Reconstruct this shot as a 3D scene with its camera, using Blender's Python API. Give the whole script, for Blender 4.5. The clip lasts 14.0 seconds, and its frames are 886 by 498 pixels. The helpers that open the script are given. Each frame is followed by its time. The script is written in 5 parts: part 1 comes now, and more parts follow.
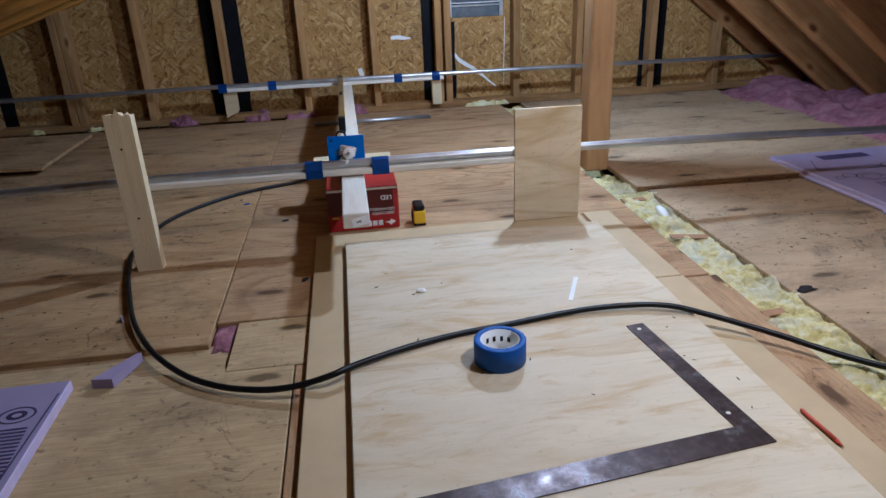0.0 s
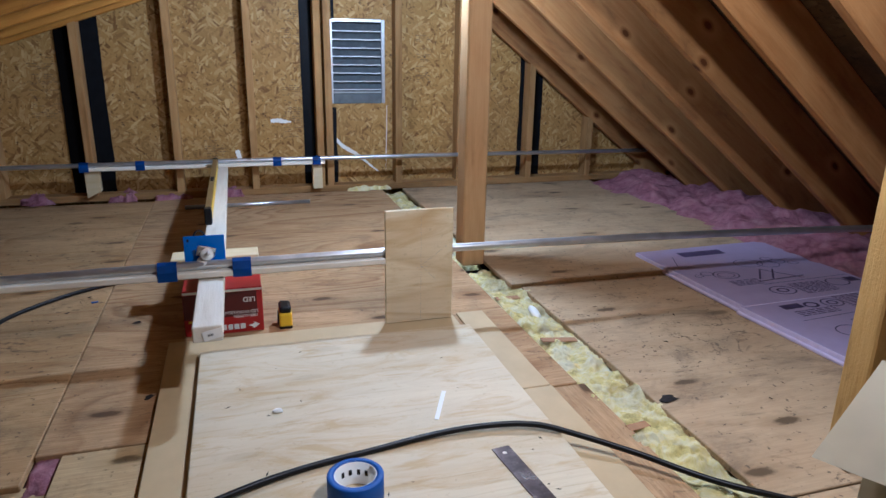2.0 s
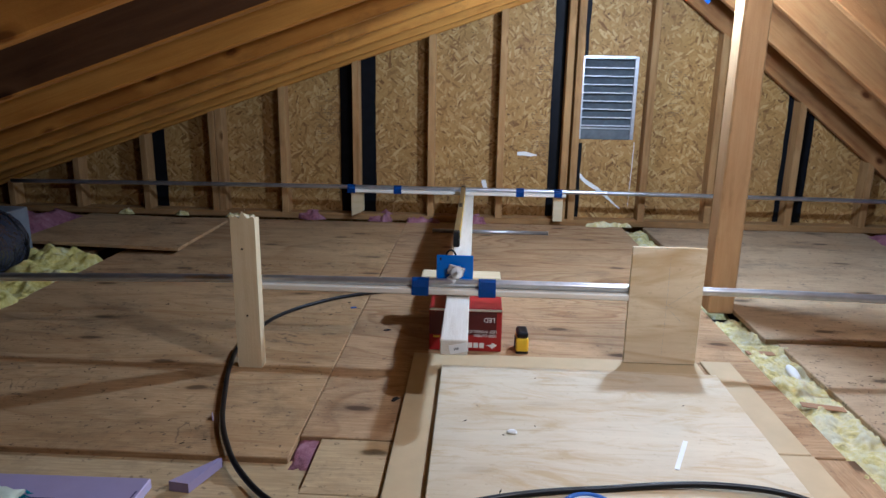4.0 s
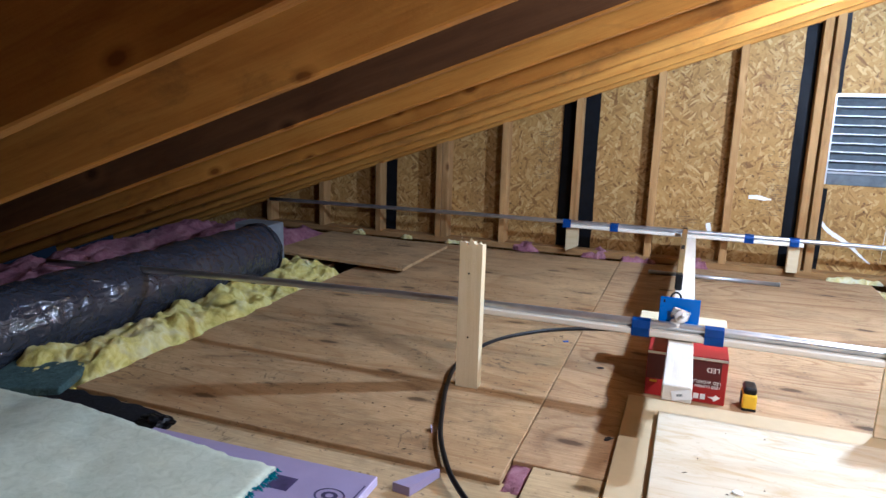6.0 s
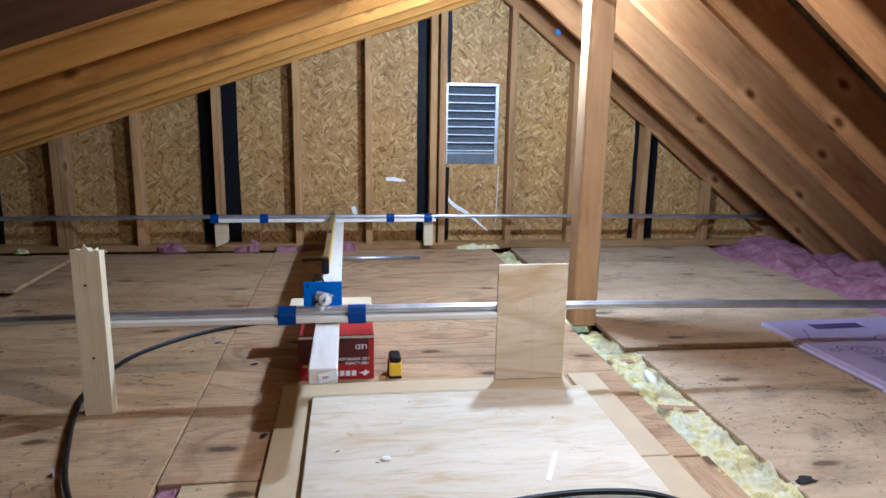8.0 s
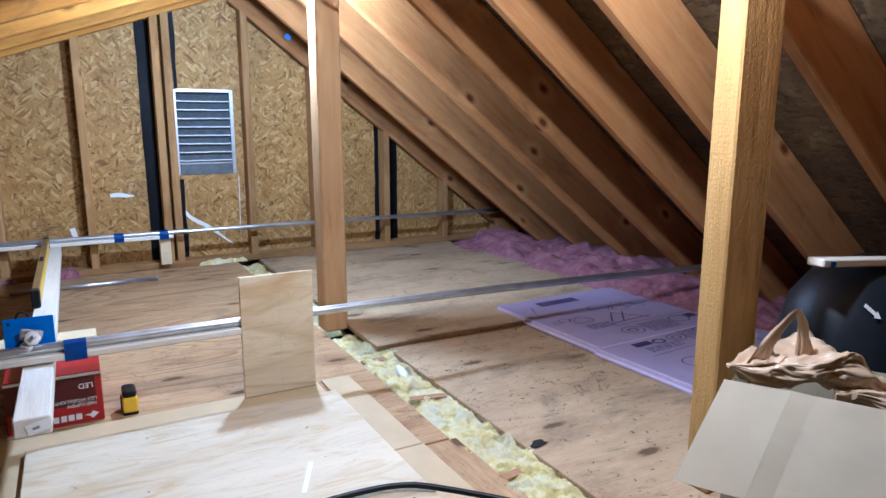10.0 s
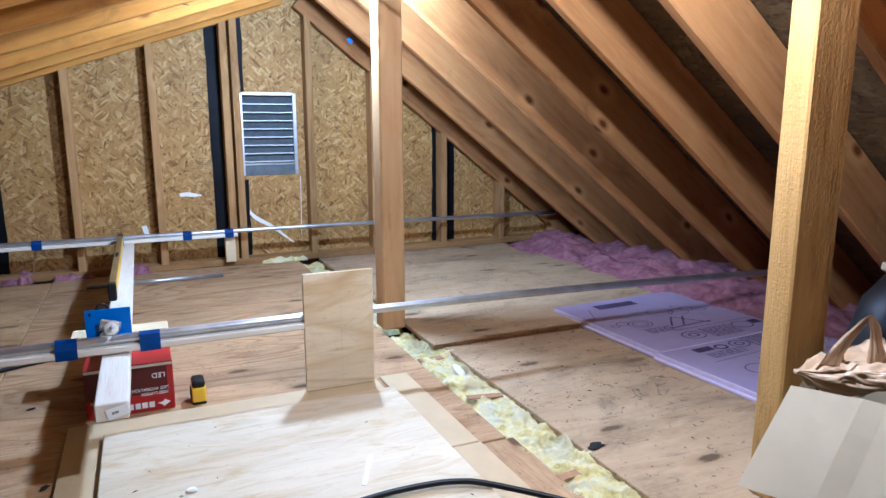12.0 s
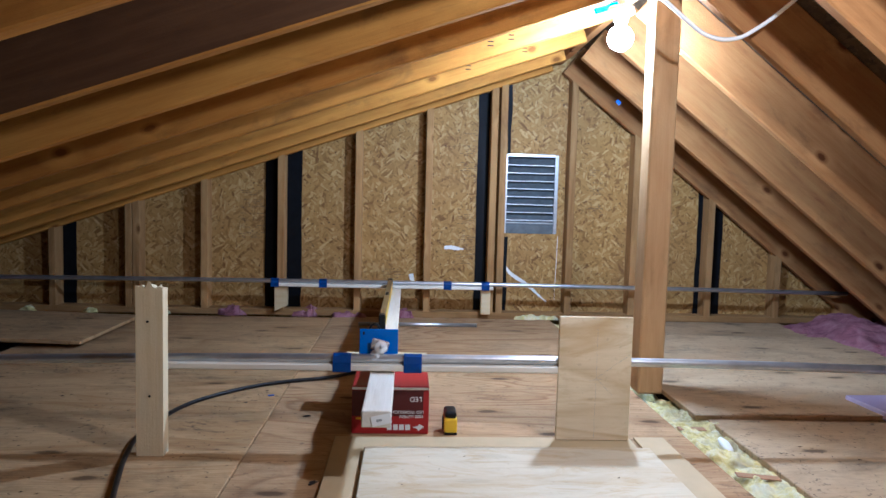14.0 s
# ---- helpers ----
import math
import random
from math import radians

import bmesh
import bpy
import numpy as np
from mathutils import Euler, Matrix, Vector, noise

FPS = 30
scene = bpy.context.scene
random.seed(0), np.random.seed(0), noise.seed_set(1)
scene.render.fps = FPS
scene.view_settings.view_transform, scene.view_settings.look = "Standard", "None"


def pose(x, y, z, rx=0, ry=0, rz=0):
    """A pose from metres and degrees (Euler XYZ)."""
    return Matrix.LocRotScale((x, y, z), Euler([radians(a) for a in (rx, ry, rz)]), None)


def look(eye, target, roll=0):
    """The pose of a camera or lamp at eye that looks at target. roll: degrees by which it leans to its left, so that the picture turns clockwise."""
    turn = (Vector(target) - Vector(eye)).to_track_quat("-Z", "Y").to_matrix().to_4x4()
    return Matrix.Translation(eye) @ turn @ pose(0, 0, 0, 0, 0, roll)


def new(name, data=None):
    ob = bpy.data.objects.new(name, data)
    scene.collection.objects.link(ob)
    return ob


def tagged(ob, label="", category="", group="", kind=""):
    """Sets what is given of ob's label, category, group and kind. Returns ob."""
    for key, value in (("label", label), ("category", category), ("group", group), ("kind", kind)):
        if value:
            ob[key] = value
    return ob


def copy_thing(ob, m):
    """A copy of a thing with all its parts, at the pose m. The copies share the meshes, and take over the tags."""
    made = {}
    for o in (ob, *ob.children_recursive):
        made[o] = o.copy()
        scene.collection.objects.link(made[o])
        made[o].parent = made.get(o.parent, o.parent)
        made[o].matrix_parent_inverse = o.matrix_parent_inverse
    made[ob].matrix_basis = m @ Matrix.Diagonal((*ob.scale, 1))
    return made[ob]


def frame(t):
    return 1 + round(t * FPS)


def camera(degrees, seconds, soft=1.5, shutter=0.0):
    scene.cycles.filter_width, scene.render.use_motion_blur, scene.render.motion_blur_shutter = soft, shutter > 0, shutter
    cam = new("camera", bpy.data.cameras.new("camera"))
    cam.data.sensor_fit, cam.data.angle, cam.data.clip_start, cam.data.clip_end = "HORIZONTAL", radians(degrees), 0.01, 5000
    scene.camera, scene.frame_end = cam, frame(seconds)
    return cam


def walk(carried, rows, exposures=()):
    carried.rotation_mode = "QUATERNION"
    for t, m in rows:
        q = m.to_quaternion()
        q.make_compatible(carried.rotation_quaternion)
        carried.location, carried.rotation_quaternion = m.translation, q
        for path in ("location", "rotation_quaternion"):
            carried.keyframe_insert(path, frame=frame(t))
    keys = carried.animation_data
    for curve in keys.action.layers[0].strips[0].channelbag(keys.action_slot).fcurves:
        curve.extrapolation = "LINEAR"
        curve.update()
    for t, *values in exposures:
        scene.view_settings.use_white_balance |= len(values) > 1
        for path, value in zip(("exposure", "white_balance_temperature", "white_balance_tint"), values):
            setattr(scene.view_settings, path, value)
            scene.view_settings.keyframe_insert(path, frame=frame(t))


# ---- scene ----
cam = camera(66.7, 14.0)
PATH = [
    (0, (-0.566, -3.855, 0.748), (-0.329, -2.026, -0.025), -2.4),
    (0.5, (-0.53, -3.861, 0.757), (-0.556, -1.996, 0.036), -3.2),
    (1, (-0.507, -3.815, 0.783), (-0.348, -1.952, 0.071), -1.3),
    (1.5, (-0.496, -3.791, 0.804), (-0.132, -1.941, 0.136), 1.7),
    (2, (-0.477, -3.772, 0.819), (0.083, -1.943, 0.232), 1.0),
    (2.5, (-0.48, -3.779, 0.822), (-0.036, -1.901, 0.299), 1.4),
    (3, (-0.499, -3.782, 0.818), (-0.287, -1.857, 0.318), 1.2),
    (3.5, (-0.523, -3.779, 0.806), (-0.482, -1.842, 0.312), 1.6),
    (4, (-0.534, -3.779, 0.802), (-0.624, -1.843, 0.309), 1.0),
    (4.2, (-0.53, -3.769, 0.791), (-0.661, -1.833, 0.308), 1.3),
    (4.7, (-0.538, -3.776, 0.789), (-0.833, -1.854, 0.322), 1.4),
    (5.2, (-0.558, -3.796, 0.794), (-1.071, -1.914, 0.354), 1.6),
    (5.8, (-0.582, -3.818, 0.8), (-1.266, -1.984, 0.391), 1.6),
    (6.3, (-0.588, -3.824, 0.799), (-1.209, -1.966, 0.398), 1.6),
    (6.5, (-0.582, -3.813, 0.793), (-1.129, -1.932, 0.392), 1.3),
    (7, (-0.568, -3.801, 0.789), (-0.81, -1.859, 0.375), 1.3),
    (7.5, (-0.55, -3.777, 0.782), (-0.528, -1.823, 0.359), 1.6),
    (8, (-0.509, -3.763, 0.786), (-0.235, -1.824, 0.38), 1.0),
    (8.5, (-0.487, -3.789, 0.806), (0.016, -1.894, 0.413), -0.5),
    (9, (-0.467, -3.769, 0.789), (0.225, -1.934, 0.396), -0.1),
    (9.2, (-0.456, -3.764, 0.778), (0.283, -1.948, 0.385), 0.1),
    (9.7, (-0.456, -3.761, 0.778), (0.417, -2.005, 0.384), 0.1),
    (10.3, (-0.461, -3.766, 0.784), (0.538, -2.072, 0.419), -0.1),
    (10.8, (-0.465, -3.772, 0.789), (0.578, -2.101, 0.445), -0.4),
    (11.3, (-0.466, -3.78, 0.791), (0.53, -2.082, 0.439), -0.6),
    (11.5, (-0.473, -3.777, 0.787), (0.484, -2.057, 0.433), -0.2),
    (12, (-0.479, -3.774, 0.778), (0.322, -1.98, 0.404), -0.1),
    (12.5, (-0.488, -3.769, 0.771), (0.169, -1.921, 0.381), 0.4),
    (13, (-0.5, -3.784, 0.762), (-0.107, -1.865, 0.36), 2.2),
    (13.5, (-0.507, -3.774, 0.743), (-0.341, -1.797, 0.489), 2.7),
    (14, (-0.515, -3.746, 0.672), (-0.407, -1.754, 0.521), 1.5),
]
EXPOSURES = [
    (0.0, -0.26, 4740, 14), (0.5, -0.38, 4740, 14), (1.5, -0.36, 4790, 14), (2.0, -0.14, 4830, 14), (3.0, -0.06, 4880, 14), (4.2, 0.02, 4900, 14), (6.5, 0.98, 4860, 14), (7.0, 0.60, 4780, 14),
    (7.5, 0.44, 4740, 14), (8.0, 0.34, 4640, 14), (9.0, 0.22, 4560, 14), (11.5, 0.46, 4580, 14), (12.5, 0.40, 4600, 14), (13.0, 0.22, 4640, 14), (14.0, 0.14, 4740, 14),
]
walk(cam, [(t, look(eye, aim, roll)) for t, eye, aim, roll in PATH], EXPOSURES)

# ---- world, lights, exposure ----
world = bpy.data.worlds.new("world")
scene.world = world
world.use_nodes = True
world.node_tree.nodes["Background"].inputs[0].default_value = (0.02, 0.03, 0.05, 1)
world.node_tree.nodes["Background"].inputs[1].default_value = 0.1
BULB_POWER = 965.0
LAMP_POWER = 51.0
BULB_AT = (0.231, -1.325, 1.258)
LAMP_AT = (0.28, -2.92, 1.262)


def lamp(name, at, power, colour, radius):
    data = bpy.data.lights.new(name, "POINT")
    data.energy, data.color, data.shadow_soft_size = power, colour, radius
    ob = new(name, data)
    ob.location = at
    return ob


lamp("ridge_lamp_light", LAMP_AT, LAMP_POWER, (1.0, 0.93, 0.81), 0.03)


# ---- materials ----
class Net:
    """A small wrapper to write node materials."""

    def __init__(self, name):
        self.m = bpy.data.materials.new(name)
        self.m.use_nodes = True
        self.t = self.m.node_tree
        self.bsdf = self.t.nodes["Principled BSDF"]
        self.out = self.t.nodes["Material Output"]

    def n(self, kind, **sockets):
        node = self.t.nodes.new(kind)
        for k, v in sockets.items():
            self.set(node, k, v)
        return node

    def set(self, node, key, value):
        sock = node.inputs[int(key[1:])] if key[0] == "i" and key[1:].isdigit() else node.inputs[key.replace("_", " ")]
        if isinstance(value, bpy.types.NodeSocket):
            self.t.links.new(value, sock)
        else:
            sock.default_value = value

    def coords(self, scale=(1, 1, 1), shuffle=True):
        c = self.n("ShaderNodeTexCoord").outputs["Object"]
        if shuffle:
            r = self.n("ShaderNodeObjectInfo").outputs["Random"]
            mul = self.n("ShaderNodeVectorMath", i1=(37.0, 23.0, 11.0))
            mul.operation = "MULTIPLY"
            self.set(mul, "i0", r)
            add = self.n("ShaderNodeVectorMath", i0=c, i1=mul.outputs[0])
            c = add.outputs[0]
        m = self.n("ShaderNodeMapping", Vector=c, Scale=scale)
        return m.outputs[0]

    def noise(self, vec, scale=5.0, detail=4.0, rough=0.55, dist=0.0):
        return self.n("ShaderNodeTexNoise", Vector=vec, Scale=scale, Detail=detail, Roughness=rough, Distortion=dist)

    def ramp(self, fac, stops):
        r = self.n("ShaderNodeValToRGB", Fac=fac)
        e = r.color_ramp.elements
        while len(e) < len(stops):
            e.new(0.5)
        for k, (p, col) in zip(e, stops):
            k.position = p
            k.color = (*col, 1) if len(col) == 3 else col
        return r.outputs[0]

    def mix(self, fac, a, b, mode="MIX"):
        m = self.n("ShaderNodeMix")
        m.data_type, m.blend_type = "RGBA", mode
        for k, v in ((0, fac), (6, a), (7, b)):
            if isinstance(v, bpy.types.NodeSocket):
                self.t.links.new(v, m.inputs[k])
            else:
                m.inputs[k].default_value = (*v, 1) if isinstance(v, tuple) and len(v) == 3 else v
        return m.outputs[2]

    def bump(self, height, strength=0.3, distance=0.004):
        b = self.n("ShaderNodeBump", Height=height, Strength=strength, Distance=distance)
        self.set(self.bsdf, "Normal", b.outputs[0])

    def done(self, colour, rough=0.6, metal=0.0, spec=0.4):
        self.set(self.bsdf, "Base_Color", (*colour, 1) if isinstance(colour, tuple) and len(colour) == 3 else colour)
        self.set(self.bsdf, "Roughness", rough)
        self.set(self.bsdf, "Metallic", metal)
        self.set(self.bsdf, "Specular_IOR_Level", spec)
        return self.m


def lumber(name, dark, mid, light, knots=0.8, stain=0.5, stain_colour=(0.05, 0.03, 0.018), rough=0.74, relief=0.35):
    """Sawn lumber, its grain along local x."""
    n = Net(name)
    grain = n.noise(n.coords((1.3, 22, 22)), 1.4, 6, 0.55, 0.8).outputs[0]
    cloud = n.noise(n.coords((2.2, 6.0, 6.0)), 1.6, 5, 0.62, 0.6).outputs[0]
    fine = n.noise(n.coords((9, 210, 210)), 1.0, 3, 0.6).outputs[0]
    col = n.ramp(grain, ((0.22, dark), (0.48, mid), (0.80, light)))
    col = n.mix(n.ramp(cloud, ((0.36, (0, 0, 0)), (0.66, (0.65,) * 3))), col, light)
    col = n.mix(n.ramp(fine, ((0.40, (0, 0, 0)), (0.68, (0.18, 0.18, 0.18)))), col, dark)
    flat = n.n("ShaderNodeMapping", Vector=n.coords((1, 1, 1)), Rotation=(0.78, 0, 0))
    wobble = n.noise(n.coords((6, 14, 14)), 1.0, 2, 0.5).outputs["Color"]
    v = n.n("ShaderNodeTexVoronoi", Vector=n.mix(0.06, n.n("ShaderNodeMapping", Vector=flat.outputs[0], Scale=(2.6, 6.5, 1.0)).outputs[0], wobble), Scale=1.0, Randomness=1.0)
    v.voronoi_dimensions = "2D"
    chosen = n.ramp(n.n("ShaderNodeSeparateColor", Color=v.outputs["Color"]).outputs[0], ((0.50, (0, 0, 0)), (0.54, (1, 1, 1))))
    halo = n.ramp(v.outputs["Distance"], ((0.03, (knots * 0.5,) * 3), (0.060, (knots * 0.30,) * 3), (0.10, (0, 0, 0))))
    col = n.mix(n.mix(1.0, halo, chosen, "MULTIPLY"), col, (dark[0] * 0.8, dark[1] * 0.68, dark[2] * 0.55))
    knot = n.ramp(v.outputs["Distance"], ((0.034, (knots, knots, knots)), (0.052, (0, 0, 0))))
    col = n.mix(n.mix(1.0, knot, chosen, "MULTIPLY"), col, (dark[0] * 0.55, dark[1] * 0.46, dark[2] * 0.40))
    eye = n.ramp(v.outputs["Distance"], ((0.060, (0, 0, 0)), (0.095, (knots * 0.7,) * 3), (0.20, (0, 0, 0))))
    col = n.mix(n.mix(1.0, eye, chosen, "MULTIPLY"), col, tuple(min(0.9, c * 1.18) for c in light))
    s = n.noise(n.coords((2.6, 6.5, 6.5)), 1.2, 7, 0.68, 0.5).outputs[0]
    col = n.mix(n.ramp(s, ((0.55, (0, 0, 0)), (0.64, (stain * 0.45,) * 3), (0.76, (stain, stain, stain)))), col, stain_colour)
    tone = n.n("ShaderNodeObjectInfo").outputs["Random"]
    hsv = n.n("ShaderNodeHueSaturation", Color=col, Value=n.ramp(tone, ((0.0, (0.80,) * 3), (1.0, (1.12,) * 3))))
    pits = n.noise(n.coords((1, 1, 1)), 140.0, 3, 0.6).outputs[0]
    both = n.n("ShaderNodeMath", i0=fine, i1=pits)
    both.operation = "ADD"
    n.bump(both.outputs[0], relief, 0.002)
    return n.done(hsv.outputs[0], rough, 0.0, 0.18)


def plywood(name, base, streak, deep, stain=0.5, stain_colour=(0.07, 0.045, 0.03), figure=0.8, rough=0.68, freq=3.2, knots=0.85, fibre=0.34, patch=0.0, scuff=0.0):
    """A rotary-cut veneer sheet with its figure along local x."""
    n = Net(name)
    # growth rings cut by the peeling knife: contour lines of a slow, stretched field
    field = n.noise(n.coords((0.55, 2.3, 2.3)), 1.0, 2.5, 0.45, 0.9).outputs[0]
    mul = n.n("ShaderNodeMath", i0=field, i1=freq * 3.2)
    mul.operation = "MULTIPLY"
    ringy = n.n("ShaderNodeMath", i0=mul.outputs[0])
    ringy.operation = "FRACT"
    zone = n.ramp(n.noise(n.coords((0.9, 2.0, 2.0)), 1.7, 3, 0.6).outputs[0], ((0.38, (0, 0, 0)), (0.62, (1, 1, 1))))
    broad = n.noise(n.coords((0.8, 3.0, 3.0)), 1.3, 5, 0.6, 0.6).outputs[0]
    fine = n.noise(n.coords((12, 190, 190)), 1.0, 4, 0.65).outputs[0]
    col = n.ramp(broad, ((0.28, deep), (0.50, base), (0.75, tuple(min(0.85, c * 1.12) for c in base))))
    mask = n.ramp(ringy.outputs[0], ((0.0, (0.05 * figure,) * 3), (0.55, (0.20 * figure,) * 3), (0.86, (0.95 * figure,) * 3), (1.0, (0.05 * figure,) * 3)))
    mask = n.mix(1.0, mask, n.mix(0.25, zone, (1.0, 1.0, 1.0)), "MULTIPLY")
    col = n.mix(mask, col, streak)
    col = n.mix(n.ramp(fine, ((0.40, (fibre,) * 3), (0.62, (0, 0, 0)))), col, tuple(c * 0.6 for c in streak))
    if patch:
        p = n.noise(n.coords((2.6, 8.5, 8.5)), 1.5, 7, 0.66, 1.5).outputs[0]
        col = n.mix(n.ramp(p, ((0.50, (0, 0, 0)), (0.57, (patch * 0.4,) * 3), (0.66, (patch,) * 3))), col, streak)
        p2 = n.noise(n.coords((3.0, 60.0, 60.0)), 1.0, 4, 0.6, 0.5).outputs[0]
        col = n.mix(n.ramp(p2, ((0.60, (0, 0, 0)), (0.74, (patch * 0.6,) * 3))), col, tuple(c * 0.7 for c in streak))
    wobble = n.noise(n.coords((14, 30, 30)), 1.0, 4, 0.65).outputs["Color"]
    v = n.n("ShaderNodeTexVoronoi", Vector=n.mix(0.10, n.coords((2.0, 5.2, 1.0)), wobble), Scale=1.0, Randomness=1.0)
    v.voronoi_dimensions = "2D"
    pick = n.n("ShaderNodeSeparateColor", Color=v.outputs["Color"])
    some = n.ramp(pick.outputs[0], ((0.35, (0, 0, 0)), (0.40, (1, 1, 1))))
    halo = n.ramp(v.outputs["Distance"], ((0.03, (knots * 0.6,) * 3), (0.16, (0, 0, 0))))
    col = n.mix(n.mix(1.0, halo, some, "MULTIPLY"), col, tuple(c * 0.75 for c in streak))
    spot = n.ramp(v.outputs["Distance"], ((0.045, (knots,) * 3), (0.075, (0, 0, 0))))
    col = n.mix(n.mix(1.0, spot, some, "MULTIPLY"), col, tuple(c * 0.28 for c in streak))
    s = n.noise(n.coords((1.6, 2.6, 2.6)), 1.9, 8, 0.74, 0.5).outputs[0]
    col = n.mix(n.ramp(s, ((0.50, (0, 0, 0)), (0.60, (stain * 0.35,) * 3), (0.74, (stain,) * 3))), col, stain_colour)
    d = n.noise(n.coords((1, 1, 1)), 55.0, 3, 0.6).outputs[0]
    col = n.mix(n.ramp(d, ((0.635, (0, 0, 0)), (0.69, (0.9 * stain,) * 3))), col, stain_colour)
    if scuff:
        # curled scuffs and half footprints: thin contours of a twisted field, in patches
        k = n.noise(n.coords((1, 1, 1)), 7.0, 3, 0.55, 1.6).outputs[0]
        where = n.ramp(n.noise(n.coords((1.3, 1, 1)), 3.2, 3, 0.6).outputs[0], ((0.52, (0, 0, 0)), (0.62, (scuff,) * 3)))
        line = n.ramp(k, ((0.465, (0, 0, 0)), (0.485, (1, 1, 1)), (0.497, (1, 1, 1)), (0.515, (0, 0, 0))))
        worn = n.ramp(n.noise(n.coords((1, 1, 1)), 38.0, 4, 0.7).outputs[0], ((0.42, (0, 0, 0)), (0.58, (1, 1, 1))))
        col = n.mix(n.mix(1.0, n.mix(1.0, line, where, "MULTIPLY"), worn, "MULTIPLY"), col, stain_colour)
        smear = n.ramp(n.noise(n.coords((1.0, 2.4, 2.4)), 5.5, 6, 0.7, 0.6).outputs[0], ((0.60, (0, 0, 0)), (0.72, (scuff * 0.75,) * 3)))
        col = n.mix(smear, col, stain_colour)
    n.bump(fine, 0.25, 0.0015)
    return n.done(col, rough, 0.0, 0.22)


def osb(name, dim=1.0, darkened=0.0):
    """Pressed strand board: flakes in two layers, with random tones."""
    n = Net(name)
    co = n.coords((1, 1, 1), shuffle=False)
    wob = n.noise(co, 9.0, 3, 0.6).outputs["Color"]
    sub = n.n("ShaderNodeVectorMath", i0=wob, i1=(0.5, 0.5, 0.5))
    sub.operation = "SUBTRACT"
    sc = n.n("ShaderNodeVectorMath", i0=sub.outputs[0], i1=(0.030, 0.030, 0.030))
    sc.operation = "MULTIPLY"
    add = n.n("ShaderNodeVectorMath", i0=co, i1=sc.outputs[0])
    cols = []
    for turn, scale in (((0.0, 0.6, 0.0), (22, 22, 84)), ((0.0, -0.75, 0.0), (18, 18, 78)), ((0.0, 1.45, 0.0), (21, 21, 92))):
        m = n.n("ShaderNodeMapping", Vector=add.outputs[0], Rotation=turn)
        m2 = n.n("ShaderNodeMapping", Vector=m.outputs[0], Scale=scale)
        v = n.n("ShaderNodeTexVoronoi", Vector=m2.outputs[0], Scale=1.0, Randomness=1.0)
        g = n.n("ShaderNodeRGBToBW", Color=v.outputs["Color"])
        cols.append((g.outputs[0], v.outputs["Distance"]))
    stops = ((0.12, (0.20 * dim, 0.100 * dim, 0.025 * dim)), (0.32, (0.355 * dim, 0.200 * dim, 0.055 * dim)),
             (0.66, (0.425 * dim, 0.250 * dim, 0.074 * dim)), (0.88, (0.56 * dim, 0.375 * dim, 0.145 * dim)))
    a = n.ramp(cols[0][0], stops)
    b = n.ramp(cols[1][0], stops)
    c = n.ramp(cols[2][0], stops)
    pick = n.noise(co, 26.0, 2, 0.5).outputs[0]
    col = n.mix(n.ramp(pick, ((0.46, (0, 0, 0)), (0.52, (1, 1, 1)))), a, b)
    pick2 = n.noise(n.n("ShaderNodeMapping", Vector=co, Location=(3, 5, 7)).outputs[0], 20.0, 2, 0.5).outputs[0]
    col = n.mix(n.ramp(pick2, ((0.54, (0, 0, 0)), (0.60, (1, 1, 1)))), col, c)
    dots = n.noise(co, 60.0, 3, 0.6).outputs[0]
    col = n.mix(n.ramp(dots, ((0.63, (0, 0, 0)), (0.70, (0.9,) * 3))), col, (0.07 * dim, 0.035 * dim, 0.015 * dim))
    wash = n.noise(co, 2.2, 4, 0.6).outputs[0]
    col = n.mix(n.ramp(wash, ((0.42, (0, 0, 0)), (0.75, (0.35,) * 3))), col, (0.26 * dim, 0.15 * dim, 0.06 * dim))
    # uneven mix of the flakes towards near-black
    if darkened:
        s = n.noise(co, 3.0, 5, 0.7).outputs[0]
        col = n.mix(n.ramp(s, ((0.30, (darkened,) * 3), (0.70, (darkened * 0.55,) * 3))), col, (0.012, 0.012, 0.014))
    n.bump(cols[0][0], 0.35, 0.002)
    return n.done(col, 0.62, 0.0, 0.22)


def plain(name, colour, rough=0.5, metal=0.0, spec=0.4, vary=0.12, scale=30.0, bump=0.1, shuffle=True):
    n = Net(name)
    f = n.noise(n.coords((1, 1, 1), shuffle), scale, 5, 0.6).outputs[0]
    col = n.ramp(f, ((0.3, tuple(c * (1 - vary) for c in colour)), (0.7, tuple(min(1, c * (1 + vary)) for c in colour))))
    n.bump(f, bump, 0.002)
    r = n.ramp(n.noise(n.coords((1, 1, 1), shuffle), scale * 0.4, 4, 0.6).outputs[0], ((0.3, (rough * 0.85,) * 3), (0.7, (min(1, rough * 1.15),) * 3)))
    return n.done(col, r, metal, spec)


